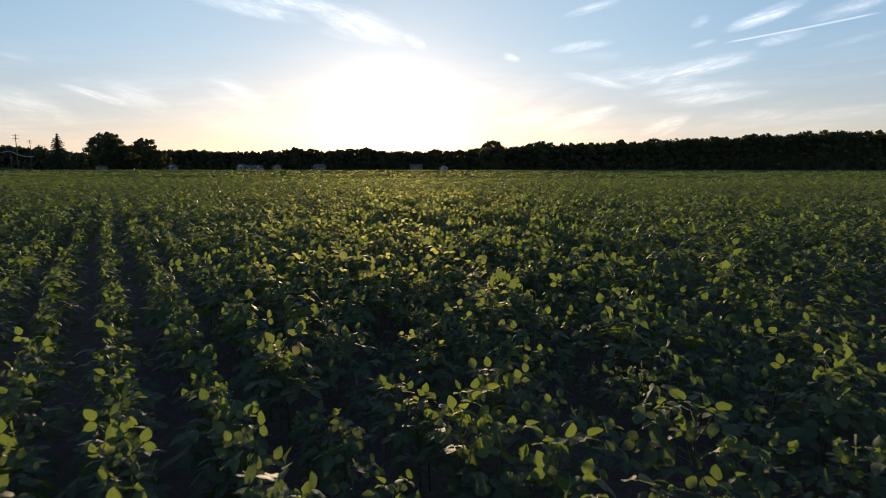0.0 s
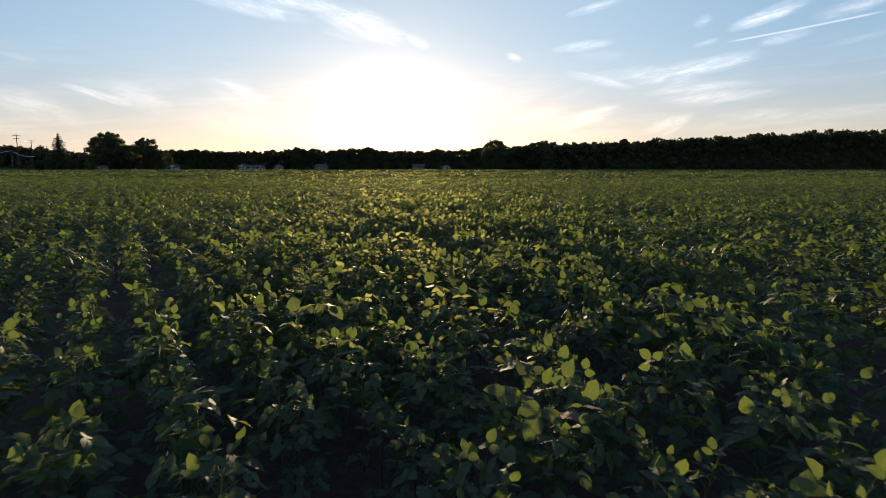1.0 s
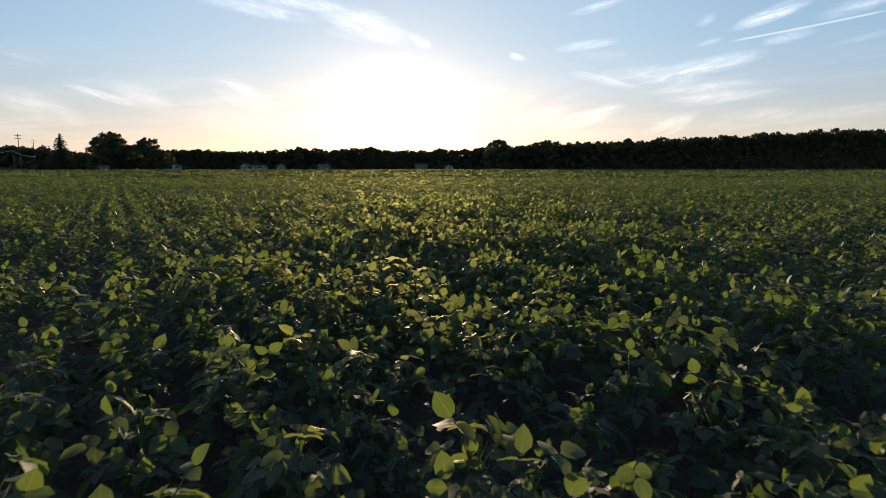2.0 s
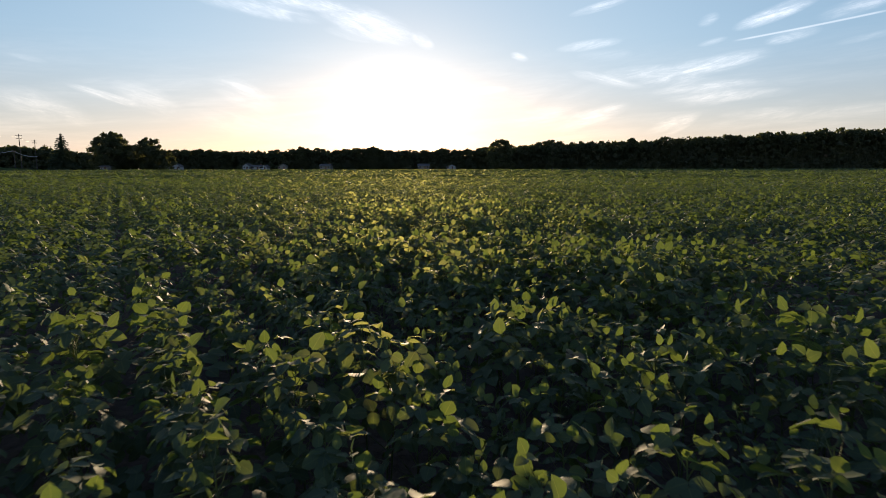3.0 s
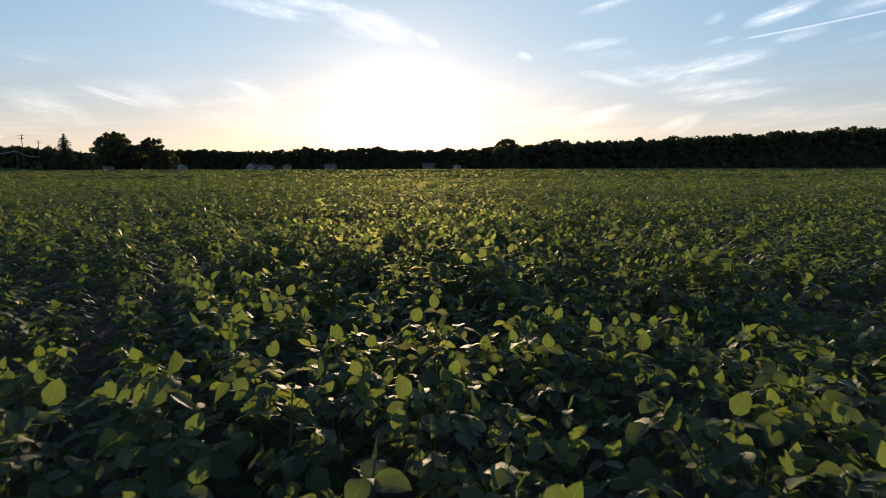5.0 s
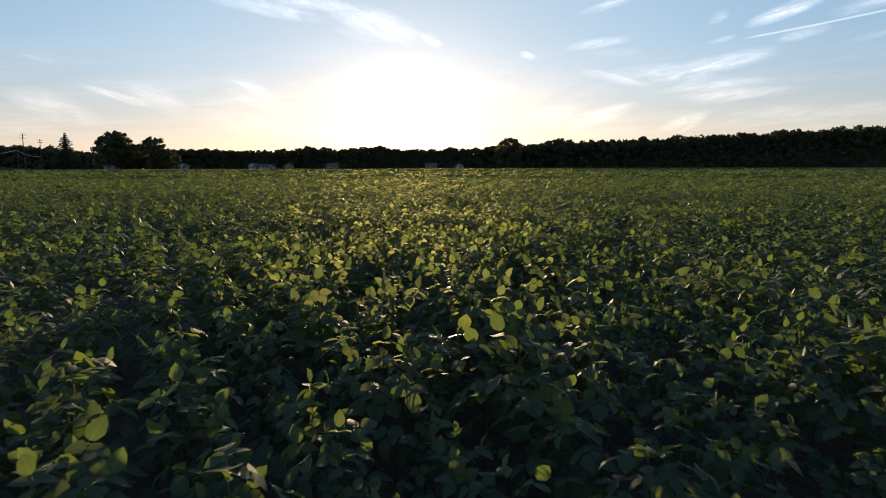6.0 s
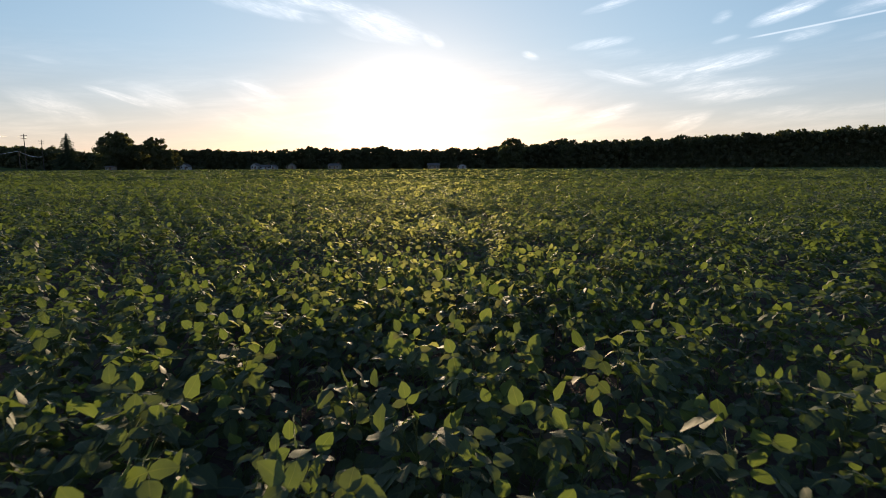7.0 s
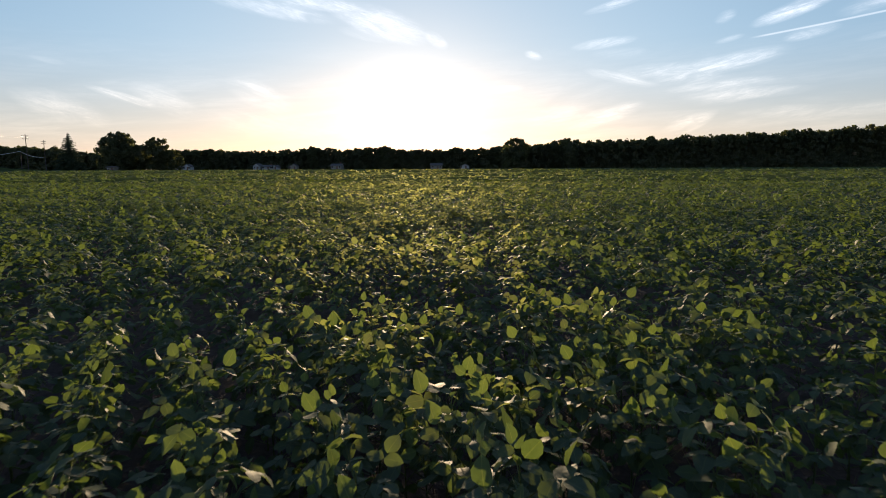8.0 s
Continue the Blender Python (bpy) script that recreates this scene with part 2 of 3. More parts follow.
CABLE = grained("bare_cable", (0.62, 0.62, 0.62), (0.76, 0.76, 0.76), 4.0, 0.4, 0.1, 0.002, 0.5)
PORCELAIN = grained("insulator", (0.30, 0.22, 0.18), (0.42, 0.34, 0.28), 9.0, 0.3, 0.1, 0.002, 0.5)
DOOR_PAINT = grained("door_paint", (0.12, 0.06, 0.05), (0.18, 0.09, 0.07), 4.0, 0.5, 0.1, 0.002, 0.4)


def glass_material():
    mat, n = material("window_glass")
    streak = n.noise(place_of(n), 1.5, 2.0)
    shell = n.add("ShaderNodeBsdfPrincipled", {"Base Color": (0.02, 0.025, 0.03, 1), "Roughness": n.math("MULTIPLY_ADD", streak, 0.06, 0.02), "Specular IOR Level": 0.6})
    finish(n, shell.outputs[0])
    return mat


GLASS = glass_material()

# ---------------------------------------------------------------- mesh helpers


def mesh_of(name, verts, tris, mat, smooth=True, rim=None):
    """A mesh from arrays of corners and of triangles or quads."""
    me = bpy.data.meshes.new(name)
    verts, tris = np.asarray(verts, np.float32), np.asarray(tris, np.int32)
    k = tris.shape[1]
    me.vertices.add(len(verts))
    me.vertices.foreach_set("co", verts.ravel())
    me.loops.add(tris.size)
    me.loops.foreach_set("vertex_index", tris.ravel())
    me.polygons.add(len(tris))
    me.polygons.foreach_set("loop_start", np.arange(0, tris.size, k, dtype=np.int32))
    me.polygons.foreach_set("use_smooth", np.full(len(tris), smooth, bool))
    me.update(calc_edges=True)
    if rim is not None:
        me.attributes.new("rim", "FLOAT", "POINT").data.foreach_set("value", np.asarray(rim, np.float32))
    me.materials.append(mat)
    return me


def part(name, bm, mat, parent, label=""):
    me = bpy.data.meshes.new(name)
    bm.to_mesh(me)
    bm.free()
    me.materials.append(mat)
    ob = new(name, me)
    ob.parent = parent
    return tagged(ob, label)


def box(bm, x0, x1, y0, y1, z0, z1, bevel=0.0):
    made = bmesh.ops.create_cube(bm, size=1.0, matrix=Matrix.LocRotScale(((x0 + x1) / 2, (y0 + y1) / 2, (z0 + z1) / 2), None, (x1 - x0, y1 - y0, z1 - z0)))
    if bevel:
        edges = {e for v in made["verts"] for e in v.link_edges}
        bmesh.ops.bevel(bm, geom=list(edges), offset=bevel, segments=1, affect="EDGES")
    return bm


def boxed(x0, x1, y0, y1, z0, z1, bevel=0.0):
    return box(bmesh.new(), x0, x1, y0, y1, z0, z1, bevel)


def tube(points, radii, sides=6):
    """Corners and quads of a tapered tube along points."""
    points = [Vector(p) for p in points]
    verts, quads = [], []
    for i, p in enumerate(points):
        d = (points[min(i + 1, len(points) - 1)] - points[max(i - 1, 0)]).normalized()
        a = d.orthogonal().normalized()
        b = d.cross(a)
        for j in range(sides):
            t = 2 * math.pi * j / sides
            verts.append(p + (a * math.cos(t) + b * math.sin(t)) * radii[i])
    for i in range(len(points) - 1):
        for j in range(sides):
            k = (j + 1) % sides
            quads.append((i * sides + j, i * sides + k, (i + 1) * sides + k, (i + 1) * sides + j))
    return verts, quads


def joined(pieces):
    """One list of corners and faces out of several."""
    verts, faces, n = [], [], 0
    for v, f in pieces:
        verts.extend(v)
        faces.extend([tuple(i + n for i in q) for q in f])
        n += len(v)
    return verts, faces


# ---------------------------------------------------------------- the ground
FIELD_LEAN = 0.20                     # the far edge of the field runs askew


def field_end(x):
    return 318 + FIELD_LEAN * np.clip(x, -260, 420)


def ground_height(x, y):
    """The field is level."""
    return 0.0 * x


def grid_mesh(name, xs, ys, height, mat):
    gx, gy = np.meshgrid(xs, ys)
    verts = np.stack([gx.ravel(), gy.ravel(), height(gx, gy).ravel()], 1)
    nx, ny = len(xs), len(ys)
    i = (np.arange(ny - 1)[:, None] * nx + np.arange(nx - 1)[None]).ravel()
    return mesh_of(name, verts, np.stack([i, i + 1, i + nx + 1, i + nx], 1), mat)


def spaced(*spans):
    return np.unique(np.concatenate([np.linspace(a, b, n) for a, b, n in spans]))


def clods(x, y):
    close = (np.abs(x) < 40) & (y > -10) & (y < 60)
    rough = np.random.default_rng(5).normal(0, 0.018, x.shape)
    return ground_height(x, y) + np.where(close, rough, 0) - 0.002


ground = new("ground", grid_mesh("ground", spaced((-2500, -300, 12), (-300, -30, 30), (-30, -8, 30), (-8, 8, 60), (8, 30, 30), (30, 500, 30), (500, 2500, 10)),
                                 spaced((-400, -6, 20), (-6, 24, 100), (24, 60, 30), (60, 420, 50), (420, 2500, 16)), clods, SOIL))
tagged(ground, "dark brown tilled soil under the soybean crop", "ground", kind="structure")


def strip(name, near, far, mat, lift, label):
    xs = np.linspace(-1500, 1500, 120)
    a = np.stack([xs, field_end(xs) + near, np.full_like(xs, lift) + ground_height(xs, field_end(xs) + near)], 1)
    b = np.stack([xs, field_end(xs) + far, np.full_like(xs, lift) + ground_height(xs, field_end(xs) + far)], 1)
    i = np.arange(len(xs) - 1)
    ob = new(name, mesh_of(name, np.concatenate([a, b]), np.stack([i, i + 1, i + 1 + len(xs), i + len(xs)], 1), mat))
    return tagged(ob, label, "ground", kind="structure")


def bank(x, y, wide, deep, tall):
    """A low rounded bank of grass."""
    xs, ys = np.linspace(-1, 1, 40), np.linspace(-1, 1, 16)
    shape = lambda gx, gy: tall * np.clip(1 - gx ** 2 - gy ** 2, 0, None) * (1 + 0.12 * np.sin(gx * 9) + 0.08 * np.sin(gx * 23 + gy * 7)) - 0.05
    me = grid_mesh("grass_bank", xs, ys, shape, CANOPY)
    ob = new("grass_bank", me)
    ob.matrix_world = pose(x, y, 0, 0, 0, 10) @ Matrix.Diagonal((wide, deep, 1, 1))
    return tagged(ob, "low green grassy bank at the field's edge", "bank", kind="structure")


bank(-215, 262, 32, 9, 2.2)
strip("field_margin", -3, 5, STUBBLE, 0.12, "pale dry grass margin along the field's far edge")
strip("meadow", 5, 1200, GRASS, 0.06, "green grass beyond the field, under trees and houses")

# ---------------------------------------------------------------- soybean plants
ROW = 0.36                            # between rows
ROW_YAW = radians(30.2)               # the rows run to the left of straight ahead
ALONG = np.array([-math.sin(ROW_YAW), math.cos(ROW_YAW)])
ACROSS = np.array([math.cos(ROW_YAW), math.sin(ROW_YAW)])
rng = np.random.default_rng(11)

# half outline of a leaflet: along, out, both in lengths
CURL = random.Random(9)
OUTLINE_FINE = ((0.08, 0.19), (0.28, 0.37), (0.56, 0.38), (0.82, 0.22))
OUTLINE_MIDDLE = ((0.09, 0.23), (0.40, 0.40), (0.76, 0.27))
OUTLINE_PLAIN = ((0.14, 0.31), (0.56, 0.36))


def leaflet(outline, root, way, normal, size, fold, droop):
    """A folded, drooping oval leaflet with a pointed tip."""
    way = way.normalized()
    side = way.cross(normal).normalized()
    up = side.cross(way)

    def spot(a, o, sign):
        return root + (way * a + side * (o * sign * math.cos(fold)) + up * (o * math.sin(fold) - droop * a * a)) * size

    ripple = [CURL.uniform(-0.06, 0.06) for _ in range(2 * len(outline))]
    rib = [0.0] + [a for a, o in outline] + [1.0]
    verts = [spot(a, 0, 1) for a in rib]
    m = len(rib)
    left = [spot(a, o, 1) + up * (ripple[i] * size) for i, (a, o) in enumerate(outline)]
    right = [spot(a, o, -1) + up * (ripple[-1 - i] * size) for i, (a, o) in enumerate(outline)]
    verts += left + right
    k = len(outline)
    tris = []
    for base, turn in ((m, False), (m + k, True)):
        fan = [(0, 1, base)]
        for i in range(k - 1):
            fan += [(i + 1, i + 2, base + i + 1), (i + 1, base + i + 1, base + i)]
        fan.append((k, k + 1, base + k - 1))
        tris += [(a, c, b) if turn else (a, b, c) for a, b, c in fan]
    return verts, tris


def stalk(a, b, r):
    """A thin leaf stalk that tapers from a to a point at b."""
    v, _ = tube([a, b], [r, r * 0.5], 3)
    return v[:3] + [Vector(b)], [(0, 1, 3), (1, 2, 3), (2, 0, 3)]


UP = Vector((0, 0, 1))


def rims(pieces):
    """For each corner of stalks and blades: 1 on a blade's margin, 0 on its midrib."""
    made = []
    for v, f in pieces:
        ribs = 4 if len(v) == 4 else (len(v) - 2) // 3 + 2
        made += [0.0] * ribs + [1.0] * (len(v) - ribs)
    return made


def soybean(seed, outline, height, leaves, size, spread, erect, fine):
    """The stem and the three-part leaves of one mounded plant, each as corners and triangles."""
    r = random.Random(seed)
    made = []
    tip_at = Vector((r.uniform(-0.04, 0.04), r.uniform(-0.04, 0.04), height * 0.86))
    turn = r.uniform(0, 6.28)
    for i in range(leaves):
        f = ((i + 0.5) / leaves) ** 0.8
        node = Vector((tip_at.x * f, tip_at.y * f, height * (0.14 + 0.68 * f)))
        turn += 2.4 + r.uniform(-0.5, 0.5)
        out = Vector((math.cos(turn), math.sin(turn), 0))
        reach = spread * (1.10 - 0.80 * f) * r.uniform(0.70, 1.20)
        end = node + out * reach
        end.z = height * (0.38 + 0.57 * f) + r.uniform(-0.05, 0.03)
        s = size * (1.08 - fine * max(0.0, f - 0.45) / 0.55) * r.uniform(0.75, 1.22)
        stands = f > 0.62 and r.random() < erect
        if stands:
            # a top leaf that holds its middle blade up across the low light
            end.z += r.uniform(-0.01, 0.03)
            normal = (r.choice((1, -1)) * Vector((r.gauss(0, 0.7), 1.0, r.uniform(0.0, 0.9)))).normalized()
            ahead = Vector((out.x * 0.6, out.y * 0.3, 1.0))
            ahead = (ahead - normal * ahead.dot(normal)).normalized()
        else:
            # most blades lie nearly flat and dip outwards
            dip = r.uniform(-0.05, 0.55) + 0.15 * (1 - f)
            normal = UP * math.cos(dip) + out * math.sin(dip)
            normal = (normal + Vector((r.gauss(0, 0.25), r.gauss(0, 0.25), 0))).normalized()
            ahead = (out - normal * out.dot(normal)).normalized()
        pieces = [stalk(node, end, 0.0026)]
        for j, sweep in enumerate((0.0, 1.40, -1.40)):
            way = Matrix.Rotation(sweep + r.uniform(-0.22, 0.22), 3, normal) @ ahead
            own = Matrix.Rotation(r.uniform(-0.35, 0.35), 3, way) @ normal
            if stands and j and r.random() < 0.8:
                # its side blades fold down flat
                own = (own * r.uniform(0.1, 0.5) + UP + Vector((r.uniform(-0.3, 0.3), r.uniform(-0.3, 0.3), 0))).normalized()
                way = way - UP * (0.8 * way.z)
                way = (way - own * way.dot(own)).normalized()
            start = end + ahead * s * 0.30 if j == 0 else end
            if j == 0:
                pieces.append(stalk(start, end, 0.0008))
            pieces.append(leaflet(outline, start, way, own, s * (1.08 if j == 0 else 0.96), r.uniform(0.02, 0.34), r.uniform(0.08, 0.38)))
        made.append((*joined(pieces), rims(pieces)))
    # the growing tip: two small folded blades
    bud = []
    for _ in range(2):
        a = r.uniform(0, 6.28)
        way = Vector((math.cos(a) * 0.5, math.sin(a) * 0.5, 1.0)).normalized()
        bud.append(leaflet(OUTLINE_PLAIN, tip_at, way, way.orthogonal().normalized(), size * r.uniform(0.35, 0.5), 0.5, 0.2))
    made.append((*joined(bud), rims(bud)))
    stem = tube([(0, 0, -0.03), (tip_at.x * 0.4, tip_at.y * 0.4, height * 0.45), tip_at], [0.0045, 0.0036, 0.0018], 4)
    return stem, made


def as_tris(stem, leaves):
    v, q = stem
    tris = [t for f in q for t in ((f[0], f[1], f[2]), (f[0], f[2], f[3]))]
    rim = [0.0] * len(v) + [x for leaf in leaves for x in leaf[2]]
    v, f = joined([(v, tris), *((a, b) for a, b, _ in leaves)])
    return np.array([tuple(p) for p in v], np.float32), np.array(f, np.int32), np.array(rim, np.float32)


def mound(seed, leaves, spread, tall, size, upright=0.05, oval=True, fine=0.25, tilt=1.0, dome=0.46):
    """A light plant for the middle distance: a rounded mound of three-part leaves, a few triangles a blade."""
    r = np.random.default_rng(seed)
    n, blades = leaves, leaves * 3
    turn, reach = r.uniform(0, 6.28, n), np.sqrt(r.random(n))
    out = np.stack([np.cos(turn), np.sin(turn), np.zeros(n)], 1)
    c = out * (reach * spread)[:, None]
    c[:, 2] = tall * (0.96 - dome * reach ** 2 - 0.36 * r.random(n) ** 2.0)
    dip = tilt * (r.uniform(-0.05, 0.44, n) + 0.18 * reach)
    nrm = out * np.sin(dip)[:, None] + np.cos(dip)[:, None] * [0, 0, 1] + r.normal(0, 0.20, (n, 3)) * [1, 1, 0]
    stands = r.random(n) < upright
    c[:, :2] *= np.where(stands, 0.5, 1.0)[:, None]
    c[:, 2] = np.where(stands, tall * r.uniform(0.86, 1.0, n), c[:, 2])
    face = np.stack([r.normal(0, 0.7, n), np.where(r.random(n) < 0.5, 1.0, -1.0), r.uniform(0.0, 0.9, n)], 1)
    nrm = np.where(stands[:, None], face, nrm)
    c, nrm, out, stands = np.repeat(c, 3, 0), np.repeat(nrm, 3, 0), np.repeat(out, 3, 0), np.repeat(stands, 3)
    flat = stands & (np.tile([0, 1, 1], n) * r.random(blades) > 0.25)
    nrm = np.where(flat[:, None], nrm * 0.3 + [0, 0, 1], nrm) + r.normal(0, 0.12, (blades, 3))
    nrm /= np.linalg.norm(nrm, axis=1)[:, None]
    want = np.where((stands & ~flat)[:, None], out * 0.5 + [0, 0, 1.0], out)
    a = want - nrm * (want * nrm).sum(1)[:, None]
    a /= np.linalg.norm(a, axis=1)[:, None] + 1e-6
    b = np.cross(nrm, a)
    roll = np.tile([0.0, 1.4, -1.4], n) + r.normal(0, 0.2, blades)
    d = a * np.cos(roll)[:, None] + b * np.sin(roll)[:, None]
    e = np.cross(nrm, d)
    shrink = 1.08 - fine * np.clip((c[::3, 2] / tall - 0.6) / 0.35, 0, 1)
    s = (np.repeat(size * shrink * r.uniform(0.75, 1.22, n), 3) * r.uniform(0.88, 1.08, blades))[:, None]
    c = c + a * s * np.tile([0.3, 0.0, 0.0], n)[:, None]
    low = nrm * s
    if oval:
        f = r.uniform(0.0, 0.12, (blades, 1)) * low
        verts = np.stack([c, c + d * s * 0.26 + e * s * 0.37 + f, c + d * s * 0.68 + e * s * 0.33 - low * 0.02, c + d * s - low * 0.22,
                          c + d * s * 0.68 - e * s * 0.33 - low * 0.02, c + d * s * 0.26 - e * s * 0.37 + f], 1).reshape(-1, 3)
        i = np.arange(blades)[:, None] * 6
        tris = np.concatenate([i + k for k in ([0, 1, 5], [1, 2, 5], [2, 4, 5], [2, 3, 4])]).astype(np.int32)
        return verts.astype(np.float32), tris, np.full(len(verts), 0.5, np.float32)
    verts = np.stack([c, c + d * s * 0.5 + e * s * 0.40 + low * 0.06, c + d * s - low * 0.12, c + d * s * 0.5 - e * s * 0.40 + low * 0.06], 1).reshape(-1, 3)
    i = np.arange(blades)[:, None] * 4
    return verts.astype(np.float32), np.concatenate([i + [0, 1, 3], i + [1, 2, 3]]).astype(np.int32), np.full(len(verts), 0.5, np.float32)


def grown(x, y):
    """0 where the crop is young and thin, at the start of the flight, 1 where it has closed."""
    x, y = np.asarray(x, float), np.asarray(y, float)
    g = np.clip((y + 0.95 * np.minimum(x + 1.0, 0) - 0.25 * np.maximum(x - 1.0, 0) - 2.5) / 7.0, 0, 1)
    return g * g * (3 - 2 * g)


def vigour(x, y):
    """How tall a plant stands against a full one of its kind."""
    x, y = np.asarray(x, float), np.asarray(y, float)
    waves = 0.0
    r = np.random.default_rng(71)
    for _ in range(14):
        turn, length, start = r.uniform(0, 6.28), r.uniform(1.0, 5.0), r.uniform(0, 6.28)
        waves = waves + 0.026 * np.sin((x * math.cos(turn) + y * math.sin(turn)) * 6.28 / length + start)
    short = 0.0
    for _ in range(12):
        turn, length, start = r.uniform(0, 6.28), r.uniform(0.6, 1.6), r.uniform(0, 6.28)
        short = short + (0.062 - 0.012 * grown(x, y)) * np.sin((x * math.cos(turn) + y * math.sin(turn)) * 6.28 / length + start)
    # tops stand about level, hollows go deeper
    waves = waves + np.where(short < 0, short * (0.95 + 0.15 * grown(x, y)), short * 0.55)
    return np.clip(1.04 - 0.05 * grown(x, y) + waves, 0.45, 1.10)


def stand(x0, x1, y0, y1, step, keep=1.0, every=1, seed=0):
    """Places of plants in rows over a rectangle."""
    r = np.random.default_rng(seed)
    corners = np.array([[x0, y0], [x0, y1], [x1, y0], [x1, y1]])
    us, vs = corners @ ALONG, corners @ ACROSS
    u = np.arange(us.min(), us.max(), step)
    v = np.arange(math.floor(vs.min() / ROW / every), math.ceil(vs.max() / ROW / every) + 1) * ROW * every
    gu, gv = np.meshgrid(u, v)
    gu = gu + r.uniform(-0.45, 0.45, gu.shape) * step
    gv = gv + r.normal(0, 0.012 * every, gv.shape)
    p = gu.ravel()[:, None] * ALONG + gv.ravel()[:, None] * ACROSS
    ok = (p[:, 0] >= x0) & (p[:, 0] < x1) & (p[:, 1] >= y0) & (p[:, 1] < y1) & (r.random(len(p)) < keep)
    return p[ok]


def gaps(p, seed):
    """Thins the crop where it came up badly."""
    r = np.random.default_rng(seed)
    thin = np.clip(1 - (p[:, 1] + 0.15 * p[:, 0] - 0.5) / 5.5, 0, 1)
    patchy = 0.5 + 0.5 * np.sin(p[:, 0] * 2.1 + 0.7 * np.sin(p[:, 1] * 1.7)) * np.sin(p[:, 1] * 2.6 + 1.0)
    return p[r.random(len(p)) > 0.03 + thin * (0.05 + 0.36 * patchy)]


def sown(name, label, templates, places, seed, mat, lift=1.0):
    """One object of many plants, each a turned and scaled template."""
    r = np.random.default_rng(seed)
    pick = r.integers(0, len(templates), len(places))
    all_v, all_f, all_r, n = [], [], [], 0
    for k, (v, f, rim) in enumerate(templates):
        p = places[pick == k]
        if not len(p):
            continue
        t = r.integers(0, 2, len(p)) * math.pi + r.normal(0, 0.6, len(p))
        s = vigour(p[:, 0], p[:, 1]) * r.uniform(0.78, 1.07, len(p))
        c, d = np.cos(t) * s, np.sin(t) * s
        x = v[None, :, 0] * c[:, None] - v[None, :, 1] * d[:, None] + p[:, 0, None]
        y = v[None, :, 0] * d[:, None] + v[None, :, 1] * c[:, None] + p[:, 1, None]
        z = v[None, :, 2] * (s * lift)[:, None]
        all_v.append(np.stack([x, y, z], 2).reshape(-1, 3))
        all_f.append((f[None] + (np.arange(len(p)) * len(v))[:, None, None]).reshape(-1, 3) + n)
        all_r.append(np.tile(rim, len(p)))
        n += len(p) * len(v)
    ob = new(name, mesh_of(name, np.concatenate(all_v), np.concatenate(all_f), mat, rim=np.concatenate(all_r)))
    return tagged(ob, label, "crop", kind="stuff")


CROP = "dense green soybean crop in rows, leaf tips lit from behind"
FULL = dict(height=0.61, leaves=14, size=0.069, spread=0.175, erect=0.36, fine=0.30)
YOUNG = dict(height=0.50, leaves=16, size=0.058, spread=0.140, erect=0.52, fine=0.42)
plain = [as_tris(*soybean(100 + i, OUTLINE_MIDDLE, **FULL)) for i in range(10)]
young = [as_tris(*soybean(150 + i, OUTLINE_MIDDLE, **YOUNG)) for i in range(8)]
oval = [mound(250 + i, 13, 0.185, 0.62, 0.066, 0.05, tilt=1.35, dome=0.34) for i in range(10)]
slender = [mound(270 + i, 16, 0.110, 0.51, 0.057, 0.06, fine=0.40, tilt=1.2) for i in range(10)]
light = [mound(200 + i, 9, 0.19, 0.62, 0.083, 0.02, False, tilt=1.3, dome=0.32) for i in range(10)]
thin = [mound(230 + i, 11, 0.105, 0.50, 0.062, 0.0, False) for i in range(10)]
sparse = [mound(220 + i, 8, 0.30, 0.61, 0.130, 0.0, False, tilt=1.7, dome=0.25) for i in range(10)]
clump = [mound(300 + i, 10, 0.66, 0.61, 0.22, 0.0, False, tilt=1.7, dome=0.25) for i in range(10)]
tuft = [mound(400 + i, 7, 1.5, 0.61, 0.50, 0.0, False, tilt=1.7, dome=0.25) for i in range(10)]

# the strip right under the flight: single plants, each leaf a part
NEAR_HALF, NEAR_FROM, NEAR_TO = 0.48, 1.2, 17.4
near = gaps(stand(-NEAR_HALF, NEAR_HALF, NEAR_FROM, NEAR_TO, 0.145, seed=1), 2)
SIDE, SIDE_TO = 2.2, 18.6


def within(p, x0, x1, y0, y1):
    return (p[:, 0] >= x0) & (p[:, 0] < x1) & (p[:, 1] >= y0) & (p[:, 1] < y1)


def immature(p, seed):
    """Which plants are still slim: most where the flight begins, none further on."""
    return np.random.default_rng(seed).random(len(p)) > grown(p[:, 0], p[:, 1])


around = gaps(stand(-SIDE, SIDE, 0.6, SIDE_TO, 0.145, seed=3), 4)
around = around[~within(around, -NEAR_HALF, NEAR_HALF, NEAR_FROM, NEAR_TO) & (np.abs(around[:, 0]) < 0.9 + 0.8 * around[:, 1])]
slim = immature(around, 15)
sown("soybean_crop_near", CROP, plain, around[~slim], 5, LEAF)
sown("soybean_crop_young", "sparse young soybean plants on dark soil", young, around[slim], 16, LEAF)


def seen(p):
    return (np.abs(p[:, 0]) < 1.2 + 0.80 * np.clip(p[:, 1], 0, None)) & (p[:, 1] > 0.5)


